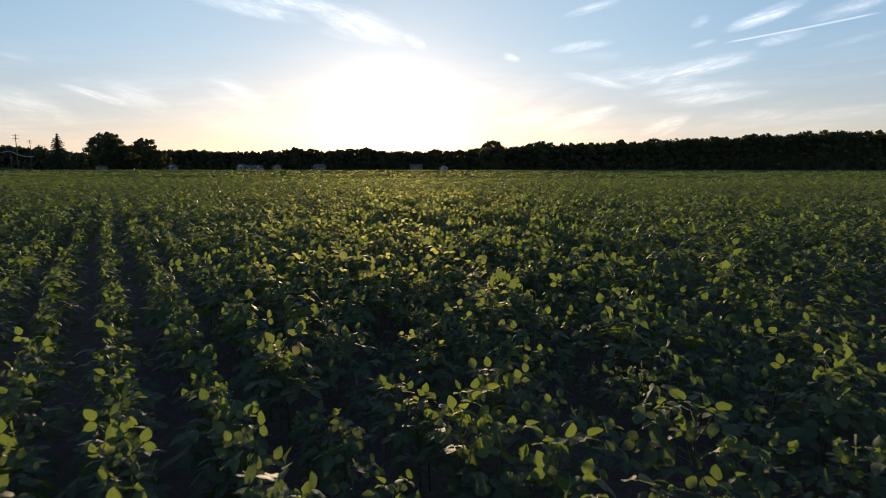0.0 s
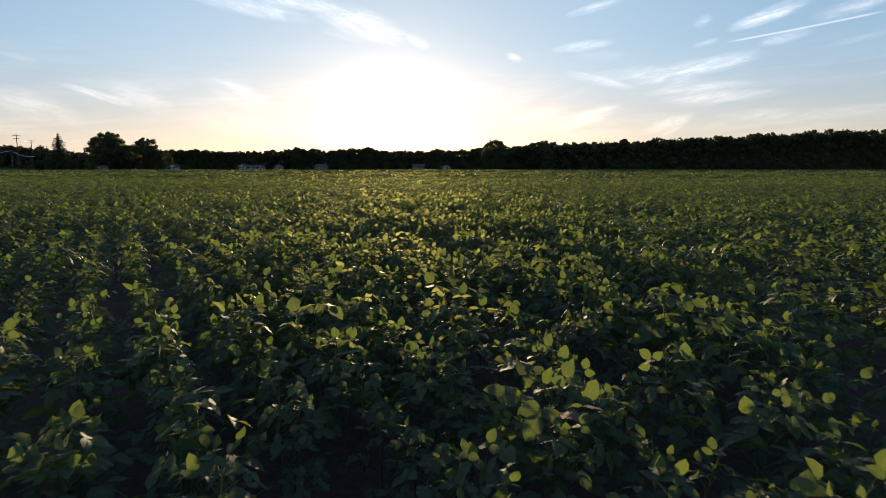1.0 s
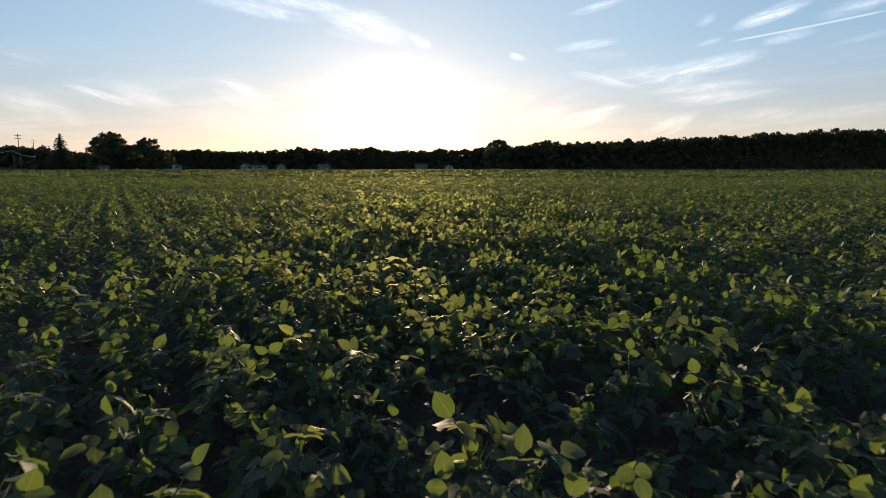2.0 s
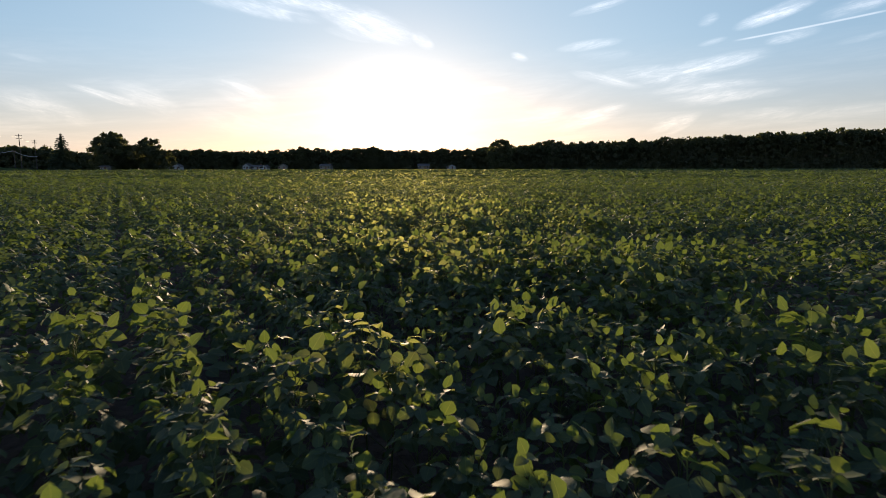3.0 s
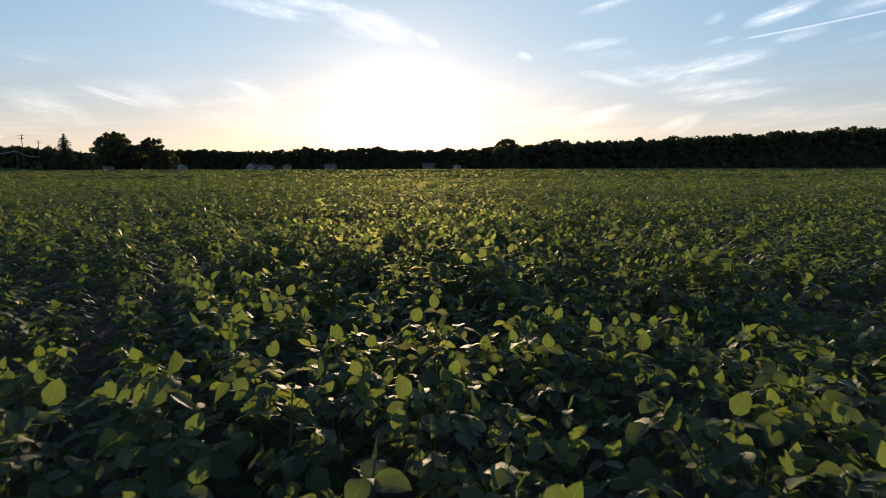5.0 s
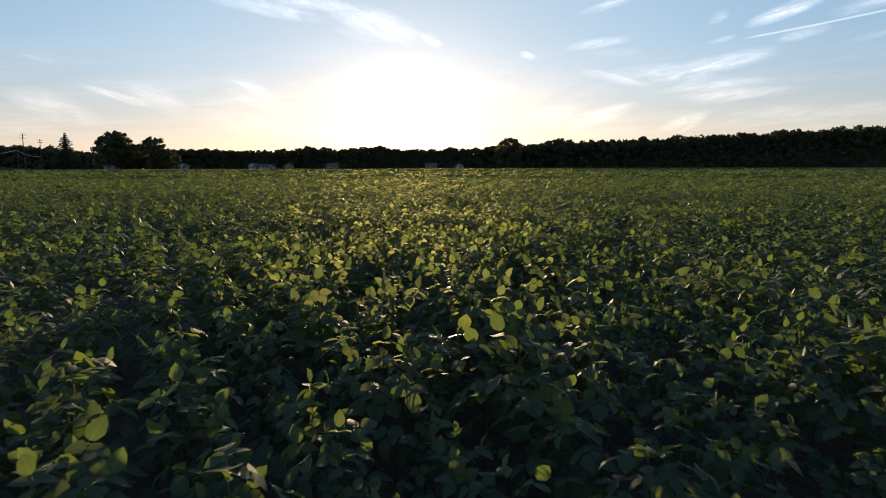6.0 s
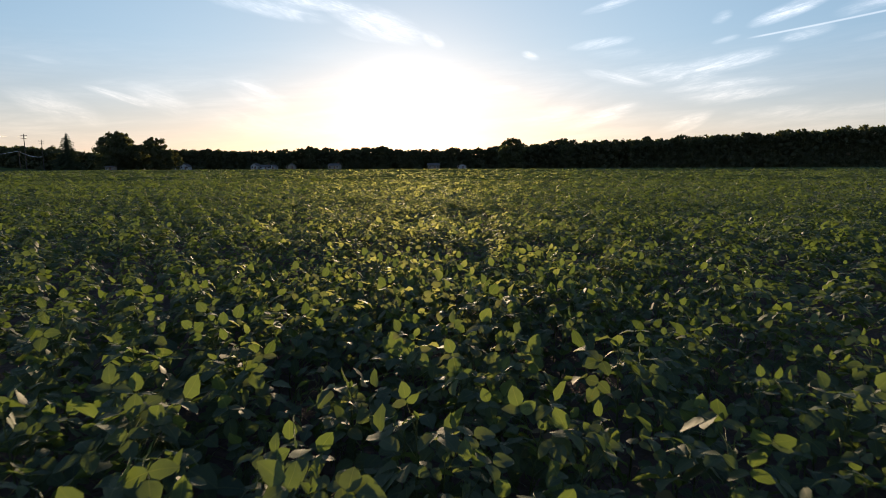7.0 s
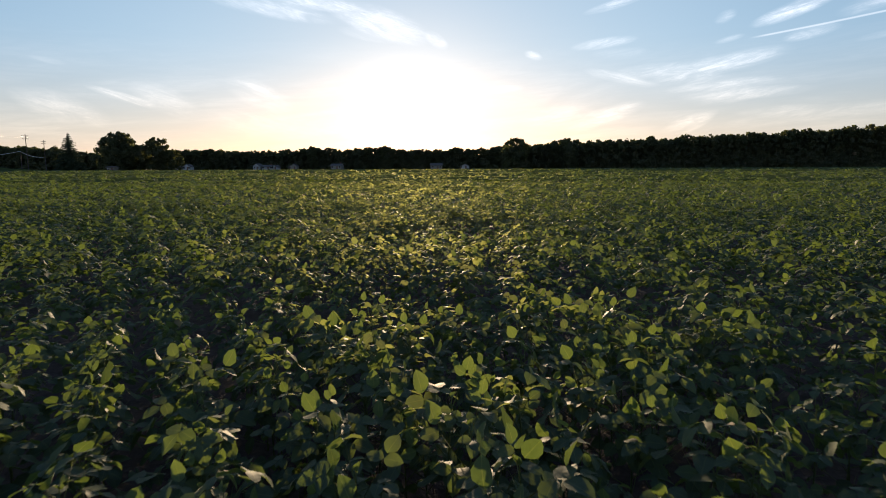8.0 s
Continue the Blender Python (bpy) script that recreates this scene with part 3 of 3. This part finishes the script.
middle = gaps(stand(-27, 27, 0.6, 31, 0.175, seed=6), 7)
middle = middle[~within(middle, -SIDE, SIDE, 0.6, SIDE_TO) & seen(middle)]
beside = within(middle, -9, 9, -1, 22)
narrow = immature(middle, 23)
sown("soybean_crop_beside", CROP, oval, middle[beside & ~narrow], 18, LEAF)
sown("soybean_crop_rows", "young soybean rows with dark soil showing between", slender, middle[beside & narrow], 19, LEAF)
sown("soybean_crop_middle", CROP, light, middle[~beside & ~narrow], 8, LEAF)
sown("soybean_crop_outer_rows", "young soybean rows with dark soil showing between", thin, middle[~beside & narrow], 26, LEAF)
# the same crop on both sides of the flight and behind its start
flank = stand(-15, 15, -4, 22, 0.34, seed=27)
sown("soybean_crop_flank", CROP, light, flank[~seen(flank)], 28, LEAF)
outer = stand(-47, 47, -4, 56, 1.6, every=2, seed=29)
sown("soybean_crop_outer", CROP, clump, outer[~seen(outer) & ~within(outer, -15, 15, -4, 22)], 30, LEAF)
far = stand(-47, 47, 31, 56, 0.86, seed=9)
sown("soybean_crop_far", CROP, sparse, far[seen(far)], 10, LEAF)
remote = stand(-90, 92, 56, 110, 2.4, every=2, seed=24)
sown("soybean_crop_remote", CROP, clump, remote[seen(remote)], 25, LEAF)
distant = stand(-260, 310, 110, 385, 6.0, every=8, seed=12)
distant = distant[(distant[:, 1] < field_end(distant[:, 0]) - 4) & seen(distant)]
sown("soybean_crop_distant", CROP, tuft, distant, 13, LEAF)


def canopy_height(x, y):
    bumps = np.random.default_rng(21).normal(0, 0.05, x.shape)
    return 0.45 + bumps + ground_height(x, y)


def canopy(name, xs, y0, ends, rows):
    """The closed top of the crop where single leaves can no longer be told."""
    ys = np.linspace(0, 1, rows) ** 1.3
    gx = np.repeat(xs[None], rows, 0)
    gy = y0 + ys[:, None] * (ends(xs)[None] - y0)
    v = np.stack([gx, gy, canopy_height(gx, gy)], 2).reshape(-1, 3)
    nx = len(xs)
    i = (np.arange(rows - 1)[:, None] * nx + np.arange(nx - 1)[None]).ravel()
    ob = new(name, mesh_of(name, v, np.stack([i, i + 1, i + nx + 1, i + nx], 1), CANOPY))
    return tagged(ob, "closed green top of the soybean crop far off", "crop", kind="stuff")


canopy("crop_canopy", np.linspace(-420, 480, 240), 54.0, lambda x: field_end(x) - 4, 110)
canopy("crop_canopy", np.linspace(-420, -47, 60), -40.0, lambda x: 54.0 + 0 * x, 40)
canopy("crop_canopy", np.linspace(47, 480, 60), -40.0, lambda x: 54.0 + 0 * x, 40)
canopy("crop_canopy", np.linspace(-47, 47, 60), -40.0, lambda x: -4.0 + 0 * x, 20)

# ---------------------------------------------------------------- trees


def lobes_of(r, x, y, base, top, radius, count):
    """Centres and radii of the leafy lobes of one uneven, domed crown."""
    f = r.random(count) ** 0.8
    dome = np.sqrt(np.clip(1 - (np.clip(f - 0.38, 0, None) / 0.66) ** 2, 0.02, 1)) * (0.78 + 0.22 * np.clip(f / 0.38, 0, 1))
    a = r.uniform(0, 6.28, count)
    swell = 1 + 0.16 * np.sin(2 * a + r.uniform(0, 6.28)) + 0.12 * np.sin(3 * a + 5 * f + r.uniform(0, 6.28))
    q = radius * dome * swell * r.random(count) ** 0.45
    rad = radius * r.uniform(0.09, 0.26, count) * (1.15 - 0.35 * f)
    c = np.stack([x + q * np.cos(a), y + q * np.sin(a), base + (top - base) * f * r.uniform(0.93, 1.0, count) - rad * 0.5], 1)
    # the solid heart of the crown
    heart = np.array([[x, y, base + (top - base) * g] for g in (0.12, 0.3, 0.48, 0.64)])
    return np.concatenate([c, heart]), np.concatenate([rad, radius * np.array([0.52, 0.62, 0.58, 0.44])])


def cores(centres, radii, share):
    """The dense inside of each lobe, as a lumpy solid."""
    bm = bmesh.new()
    bmesh.ops.create_icosphere(bm, subdivisions=1, radius=1.0)
    ball = np.array([v.co[:] for v in bm.verts])
    faces = np.array([[v.index for v in f.verts] for f in bm.faces])
    bm.free()
    v = (ball[None] * [1, 1, 0.85] * radii[:, None, None] * share + centres[:, None]).reshape(-1, 3)
    return v, (faces[None] + (np.arange(len(centres)) * len(ball))[:, None, None]).reshape(-1, 3)


def crown_mesh(name, r, centres, radii, per, size, mat, share=0.72, extra=None, loose=1.3):
    """Dense lobes covered with many small ragged blades."""
    v, q = leaf_cloud(r, centres, radii, per, size, loose)
    tris = np.concatenate([q[:, [0, 1, 2]], q[:, [0, 2, 3]]])
    cv, cf = cores(centres, radii, share)
    pieces, faces, n = [v, cv], [tris, cf + len(v)], len(v) + len(cv)
    if extra:
        ev = np.array([tuple(p) for p in extra[0]])
        eq = np.array(extra[1])
        pieces.append(ev)
        faces.append(np.concatenate([eq[:, [0, 1, 2]], eq[:, [0, 2, 3]]]) + n)
    return mesh_of(name, np.concatenate(pieces), np.concatenate(faces), mat, False)


def leaf_cloud(r, centres, radii, per, size, loose):
    """Small ragged blades over the shells of the lobes."""
    n = len(centres) * per
    d = r.normal(0, 1, (n, 3))
    d /= np.linalg.norm(d, axis=1)[:, None]
    depth = r.random(n) ** 0.35
    c = np.repeat(centres, per, 0) + d * (np.repeat(radii, per) * depth * r.uniform(0.72, loose, n))[:, None] * [1, 1, 0.85]
    nrm = r.normal(0, 1, (n, 3)) + d * 0.6
    nrm /= np.linalg.norm(nrm, axis=1)[:, None]
    a = np.cross(nrm, r.normal(0, 1, (n, 3)))
    a /= np.linalg.norm(a, axis=1)[:, None]
    b = np.cross(nrm, a)
    s = (size * r.uniform(0.5, 1.2, n))[:, None]
    k = r.uniform(0.3, 0.6, (n, 1))
    v = np.stack([c - a * s * 0.5, c + b * s * k, c + a * s * 0.55, c - b * s * (0.9 - k)], 1).reshape(-1, 3)
    return v, np.arange(n * 4).reshape(-1, 4)


def limbs(r, x, y, top, radius, spread=7):
    pieces = [tube([(x, y, -0.2), (x + r.uniform(-0.2, 0.2), y, top * 0.3), (x + r.uniform(-0.5, 0.5), y + r.uniform(-0.5, 0.5), top * 0.86)],
                   [radius, radius * 0.75, radius * 0.15], 8)]
    for i in range(spread):
        a, z = r.uniform(0, 6.28), top * r.uniform(0.25, 0.6)
        far = radius * r.uniform(5, 9)
        pieces.append(tube([(x, y, z), (x + far * 0.5 * math.cos(a), y + far * 0.5 * math.sin(a), z + top * 0.1), (x + far * math.cos(a), y + far * math.sin(a), z + top * 0.24)],
                           [radius * 0.4, radius * 0.25, radius * 0.06], 5))
    return joined(pieces)


def broadleaf(name, label, x, y, top, radius, seed, base=0.05, lobes=46, per=190, size=0.74):
    r = np.random.default_rng(seed)
    root = tagged(new(name), label, "tree")
    root.location = (x, y, 0)
    v, q = limbs(r, 0, 0, top, max(0.25, top * 0.022))
    ob = new("trunk", mesh_of("trunk", [tuple(p) for p in v], q, BARK))
    ob.parent = root
    c, rad = lobes_of(r, 0, 0, top * base, top, radius, lobes)
    ob = new("crown", crown_mesh("crown", r, c, rad, per, size, FOLIAGE, 0.52))
    ob.parent = root
    return root


def spruce(label, x, y, top, radius, seed):
    """A conifer of open tiers: every bough a drooping spray of needles with air between."""
    r = np.random.default_rng(seed)
    root = tagged(new("spruce_tree"), label, "tree")
    root.location = (x, y, 0)
    v, q = tube([(0, 0, -0.2), (0, 0, top * 0.5), (0, 0, top)], [0.38, 0.2, 0.03], 8)
    ob = new("trunk", mesh_of("trunk", [tuple(p) for p in v], q, BARK))
    ob.parent = root
    c, rad = [], []
    tiers = 19
    for i in range(tiers):
        f = (i + 0.3) / tiers
        count = int(9 * (1 - f)) + 4
        for j in range(count):
            a = (j + r.uniform(-0.35, 0.35)) * 6.28 / count + i * 1.9
            z = top * (0.05 + 0.93 * f + r.uniform(-0.028, 0.028) * (1 - f))
            reach = (radius * (1 - f) ** 0.9 + 0.25) * r.uniform(0.62, 1.12)
            for g in np.linspace(0.12, 1.0, int(3 + reach * 1.3)):
                c.append((reach * g * math.cos(a), reach * g * math.sin(a), z - 0.30 * reach * g * g + 0.10 * reach * g))
                rad.append(0.16 + 0.52 * (1 - f) * (1.05 - 0.65 * g))
    for f in np.linspace(0.04, 0.9, 22):
        c.append((0, 0, top * f))
        rad.append(radius * 0.40 * (1 - f) + 0.15)
    ob = new("crown", crown_mesh("crown", r, np.array(c), np.array(rad), 14, 0.50, NEEDLES, 0.72))
    ob.parent = root
    return root


def woods(name, label, xs, heights, line, crowns, spacing, seed, size=1.35):
    """Far woods along y = line(x): an uneven leafy face, and crowns whose tops follow heights(x)."""
    r = np.random.default_rng(seed)
    cs, rs, trunks = [], [], []
    length = xs[1] - xs[0]
    # the face, from the ground to below the tops
    n = int(length * 2.4)
    x = r.uniform(xs[0], xs[1], n)
    top = np.array([heights(v) for v in x])
    base = np.array([line(v) for v in x])
    f = r.random(n) ** 0.9
    rad = r.uniform(1.5, 3.4, n) * (1.1 - 0.35 * f)
    cs.append(np.stack([x, base + 6.0 * f + r.uniform(-1.5, 3.0, n), np.minimum(0.6 + f * top * 0.86, top * 0.90 - rad * 0.85)], 1))
    rs.append(rad)
    # the dense inside
    x = np.arange(xs[0] + 2, xs[1] - 2, 2.6)
    for share in np.linspace(0.05, 0.80, 9):
        cs.append(np.array([[v, line(v) + 10 + 4 * share, min(heights(v) * share, heights(v) - 6.5)] for v in x]))
        rs.append(r.uniform(5.4, 6.4, len(x)))
    # single crowns, wide and narrow, some a little higher
    for row in range(crowns):
        x = xs[0] + r.uniform(0, spacing)
        while x < xs[1]:
            wide = spacing * r.uniform(0.45, 0.95)
            high = heights(x) * (r.uniform(0.90, 0.985) if r.random() < 0.65 else r.uniform(0.985, 1.04))
            y = line(x) + 4 + row * 5 + r.uniform(-2, 2)
            count = int(5 + wide * 2.2)
            a, q = r.uniform(0, 6.28, count), np.sqrt(r.random(count))
            lr = wide * r.uniform(0.20, 0.46, count)
            dome = high - wide * 0.75 * q ** 2 * r.uniform(0.7, 1.5, count) - lr * 0.8
            cs.append(np.stack([x + wide * q * np.cos(a), y + wide * q * np.sin(a), dome], 1))
            rs.append(lr)
            cs.append(np.array([[x, y, high - wide * 1.15], [x, y, high - wide * 2.0]]))
            rs.append(np.array([wide * 0.75, wide * 0.9]))
            if row == 0:
                trunks.append(tube([(x, y, 0), (x, y, high * 0.75)], [0.28, 0.08], 5))
            x += wide * r.uniform(0.75, 1.5)
    c, rad = np.concatenate(cs), np.concatenate(rs)
    ob = new(name, crown_mesh(name, r, c, rad, 16, size, FOLIAGE, 0.44, joined(trunks), 1.08))
    return tagged(ob, label, "woods", kind="stuff")


def profile(xs, hs):
    return lambda x: float(np.interp(x, xs, hs))


woods("woods_east", "dark unbroken wall of tall broadleaf woods beyond the field", (27, 350),
      profile([27, 45, 68, 90, 143, 209, 260, 310, 470], [18.2, 17.2, 19.8, 19.0, 21.4, 24.6, 27.2, 27.6, 28]), lambda x: 342 + 0.2 * x + max(0, 60 - 0.2 * x), 2, 6.2, 31)
woods("woods_middle", "far low tree line behind the houses, dark against the sunset", (-236, 34),
      profile([-236, -190, -165, -140, -111, -94, -59, -46, -12, -4, 7, 20, 34], [15.2, 16, 14.5, 14.2, 17, 15, 17, 14.6, 14.6, 16, 14.6, 15.5, 19]), lambda x: 444.0, 2, 5.0, 32)
woods("woods_west", "dark scrubby wood behind the power line", (-335, -205),
      profile([-400, -283, -272, -262, -250, -205], [16, 16.2, 16.4, 14.5, 12, 11]), lambda x: 372.0, 2, 5.2, 33)

spruce("tall dark spruce standing alone beside the woods", -200.8, 305, 19.6, 8.6, 41)
broadleaf("broadleaf_tree", "large spreading broadleaf tree, dark against the sky", -178.4, 310, 20.4, 10.8, 42, lobes=130)
broadleaf("broadleaf_tree", "tall round-crowned broadleaf tree beside a larger one", -158.6, 310, 17.4, 8.0, 43, lobes=80)
broadleaf("broadleaf_tree", "lower broadleaf tree filling the gap in the row", -168.5, 316, 13.2, 6.4, 44)
broadleaf("broadleaf_tree", "small pale-leaved tree beside the spruce", -203, 340, 11.0, 4.0, 45, lobes=26)
broadleaf("broadleaf_tree", "low bushy tree in front of larger trees", -177, 303, 11.0, 6.5, 46, 0.05)
broadleaf("broadleaf_tree", "broad bushy tree at the end of the row", -152, 312, 10.8, 6.0, 47, 0.05)
broadleaf("broadleaf_tree", "low bushy tree beside the spruce", -208, 312, 9.6, 6.0, 48, 0.05)
broadleaf("broadleaf_tree", "round tree standing out above the far woods", -111, 438, 17.6, 4.6, 49)
broadleaf("broadleaf_tree", "round tree rising above the far tree line", -58, 438, 17.6, 4.4, 50)
broadleaf("broadleaf_tree", "large tree standing out at the wood's end", 33, 390, 19.8, 9.5, 51, lobes=80)
broadleaf("broadleaf_tree", "tall tree standing out above the dark woods", 67, 394, 20.2, 6.0, 52)

# ---------------------------------------------------------------- houses


def house(label, x, y, wide, deep, eaves, ridge, wall_mat, windows, turn=0.0, gable_front=False, chimney=False):
    """A gabled house: walls, roof, door, windows with frame and pane."""
    root = tagged(new("house"), label, "house")
    eaves, ridge = eaves * 0.74, ridge * 0.74
    root.matrix_world = pose(x, y, 0, 0, 0, turn)
    h, d = wide / 2, deep / 2
    bm = bmesh.new()
    if gable_front:
        ring = [(-h, 0), (h, 0), (h, eaves), (0, ridge), (-h, eaves)]
        a = [bm.verts.new((px, -d, pz)) for px, pz in ring]
        b = [bm.verts.new((px, d, pz)) for px, pz in ring]
    else:
        ring = [(-d, 0), (d, 0), (d, eaves), (0, ridge), (-d, eaves)]
        a = [bm.verts.new((-h, py, pz)) for py, pz in ring]
        b = [bm.verts.new((h, py, pz)) for py, pz in ring]
    bm.faces.new(a)
    bm.faces.new(b[::-1])
    for i in range(5):
        j = (i + 1) % 5
        bm.faces.new((a[j], a[i], b[i], b[j]))
    bmesh.ops.recalc_face_normals(bm, faces=bm.faces)
    part("wall", bm, wall_mat, root)
    over, thick = 0.45, 0.22
    for side in (-1, 1):
        bm = bmesh.new()
        span, run = (h, d) if gable_front else (d, h)
        slope = (ridge - eaves) / span
        pts = [(0, ridge + 0.06), (side * (span + over), eaves - slope * over + 0.06), (side * (span + over), eaves - slope * over + 0.06 + thick), (0, ridge + 0.06 + thick)]
        ends = []
        for e in (-run - over, run + over):
            ends.append([bm.verts.new((px, e, pz) if gable_front else (e, px, pz)) for px, pz in pts])
        bm.faces.new(ends[0])
        bm.faces.new(ends[1][::-1])
        for i in range(4):
            j = (i + 1) % 4
            bm.faces.new((ends[0][j], ends[0][i], ends[1][i], ends[1][j]))
        bmesh.ops.recalc_face_normals(bm, faces=bm.faces)
        part("roof", bm, SHINGLE, root)
    for px, pz, pw, ph in windows:
        frame_bm = bmesh.new()
        for x0, x1, z0, z1 in ((-pw / 2 - 0.1, pw / 2 + 0.1, ph, ph + 0.1), (-pw / 2 - 0.1, pw / 2 + 0.1, -0.1, 0), (-pw / 2 - 0.1, -pw / 2, 0, ph), (pw / 2, pw / 2 + 0.1, 0, ph)):
            box(frame_bm, px + x0, px + x1, -d - 0.07, -d - 0.003, pz + z0, pz + z1)
        win = part("window", frame_bm, SIDING, root)
        part("pane", boxed(px - pw / 2, px + pw / 2, -d - 0.04, -d - 0.004, pz, pz + ph), GLASS, win)
    part("door", boxed(h * 0.1, h * 0.1 + 0.95, -d - 0.06, -d - 0.003, 0.1, 2.15, 0.02), DOOR_PAINT, root)
    if chimney:
        bm = boxed(h * 0.5, h * 0.5 + 0.8, 0.3, 1.1, ridge - 1.2, ridge + 1.1, 0.03)
        part("chimney", bm, BRICK_RED, root)
    return root


PAIR = [(-2.6, 1.0, 1.2, 1.3), (2.8, 1.0, 1.2, 1.3)]
house("white two-storey house with a steep front gable", -146.5, 424, 4.6, 8, 3.6, 5.6, SIDING, [(-1.2, 1.0, 0.9, 1.2), (1.2, 1.0, 0.9, 1.2)], 0, True)
house("long white house with a dark shingled roof", -140.0, 426, 6.6, 7, 2.6, 4.2, SIDING, PAIR, 4, False, True)
house("small white house with a round-looking gable end", -134.0, 425, 4.0, 6, 2.5, 4.2, SIDING, [(-1.2, 1.0, 1.1, 1.3)], -6, True)
house("pale tan house beside the woods", -121.5, 427, 5.2, 7, 3.2, 5.4, TAN_SIDING, PAIR[:1], 8, True)
house("white house in the shade of the tree line", -197.0, 424, 5.2, 7, 3.2, 5.4, SIDING, [(-1.8, 1.0, 1.1, 1.3), (1.8, 1.0, 1.1, 1.3)], 5, True)
house("low white outbuilding under the trees", -206.5, 424, 7, 6, 2.3, 3.4, SIDING, PAIR, 0)
house("pale house partly lost in evening haze", -90.5, 427, 7.5, 7, 3.4, 5.2, TAN_SIDING, PAIR, -5, False, True)
house("pale house below the setting sun", -20.0, 428, 8.0, 7, 3.4, 5.2, TAN_SIDING, PAIR, 6)
house("small white house at the edge of the woods", 0.5, 428, 5.5, 7, 2.8, 4.6, SIDING, PAIR[:1], -4, True)
house("low white shed at the field's edge", -173.4, 296, 3.4, 4, 2.4, 3.0, TAN_SIDING, [(-1.0, 0.7, 0.8, 0.6)], 3)

# ---------------------------------------------------------------- power line


def power_pole(x, y, tall, arms, turn):
    root = tagged(new("utility_pole"), "weathered wooden utility pole with crossarms and insulators", "pole", "poles of the power line")
    v, q = tube([(0, 0, -0.4), (0, 0, tall * 0.5), (0, 0, tall)], [0.24, 0.20, 0.15], 10)
    ob = new("pole", mesh_of("pole", [tuple(p) for p in v], q, POLE_WOOD))
    ob.parent = root
    for z, half in arms:
        arm = part("crossarm", boxed(-half, half, -0.28, -0.14, z - 0.09, z + 0.09, 0.02), POLE_WOOD, root)
        for px in (-half * 0.92, -half * 0.4, half * 0.4, half * 0.92):
            v, q = tube([(px, -0.21, z + 0.09), (px, -0.21, z + 0.18), (px, -0.21, z + 0.34)], [0.05, 0.09, 0.03], 8)
            ins = new("insulator", mesh_of("insulator", [tuple(p) for p in v], q, PORCELAIN))
            ins.parent = arm
    root.matrix_world = pose(x, y, float(ground_height(np.float64(x), np.float64(y))), 0, 0, turn)
    return root


def cable(a, b, sag, radius=0.05):
    a, b = Vector(a), Vector(b)
    pts = [a.lerp(b, i / 16) + Vector((0, 0, -4 * sag * (i / 16) * (1 - i / 16))) for i in range(17)]
    v, q = tube(pts, [radius] * 17, 5)
    ob = new("power_cable", mesh_of("power_cable", [tuple(p) for p in v], q, CABLE))
    return tagged(ob, "pale sagging cable strung between utility poles", "cable", "cables of the power line")


POLES = [(-211.4, 290, 17.9, [(17.0, 1.5), (15.6, 1.3)]), (-250.4, 355, 18.2, [(17.4, 1.5), (16.2, 1.3)]), (-293.6, 425, 18.2, [(17.4, 1.5)]), (-312, 458, 18.4, [(17.6, 1.5)])]
for px, py, tall, arms in POLES:
    power_pole(px, py, tall, arms, 12)
power_pole(-214.6, 290, 9.8, [(9.4, 0.9)], 12)
cable((-256, 268, 9.0), (-214.6, 289.7, 9.7), 2.8, 0.11)
cable((-214.6, 289.7, 9.7), (-207.5, 296, 7.0), 1.0, 0.11)
cable((-187, 232, 16.8), (-211.4, 290, 17.0), 1.8, 0.025)
cable((-211.4, 290, 17.0), (-250.4, 355, 17.4), 1.6, 0.025)

# ---------------------------------------------------------------- single plants under the flight


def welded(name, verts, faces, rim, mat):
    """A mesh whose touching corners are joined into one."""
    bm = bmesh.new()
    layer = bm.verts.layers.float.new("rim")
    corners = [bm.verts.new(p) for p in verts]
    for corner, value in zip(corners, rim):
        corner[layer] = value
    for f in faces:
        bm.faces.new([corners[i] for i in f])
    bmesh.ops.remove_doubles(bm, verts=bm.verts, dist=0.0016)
    for f in bm.faces:
        f.smooth = True
    me = bpy.data.meshes.new(name)
    bm.to_mesh(me)
    bm.free()
    me.materials.append(mat)
    return me


protos = []
for k in range(10):
    slight = k < 4
    stem, leaves = soybean(500 + k, OUTLINE_FINE, **(YOUNG if slight else FULL))
    root = tagged(new("soybean_plant"), "slim young soybean plant on open dark soil" if slight else "bushy green soybean plant with three-part leaves", "plant", "soybean plants in rows")
    v, q = stem
    ob = new("stem", mesh_of("stem", [tuple(p) for p in v], q, STEM))
    ob.parent = root
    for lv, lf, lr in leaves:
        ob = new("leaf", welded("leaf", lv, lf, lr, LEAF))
        ob.parent = root
    protos.append(root)
turns = random.Random(77)
used = set()
slight = immature(near, 17)
for i, (px, py) in enumerate(near):
    k = turns.randrange(4) if slight[i] else turns.randrange(4, 10)
    s = float(vigour(px, py)) * turns.uniform(0.78, 1.07)
    m = pose(px, py, 0, turns.uniform(-5, 5), turns.uniform(-5, 5), turns.choice((0, 180)) + turns.gauss(0, 35)) @ Matrix.Scale(s, 4)
    if k not in used:
        used.add(k)
        protos[k].matrix_basis = m
    else:
        keep = protos[k].matrix_basis.copy()
        protos[k].matrix_basis = Matrix()
        copy_thing(protos[k], m)
        protos[k].matrix_basis = keep
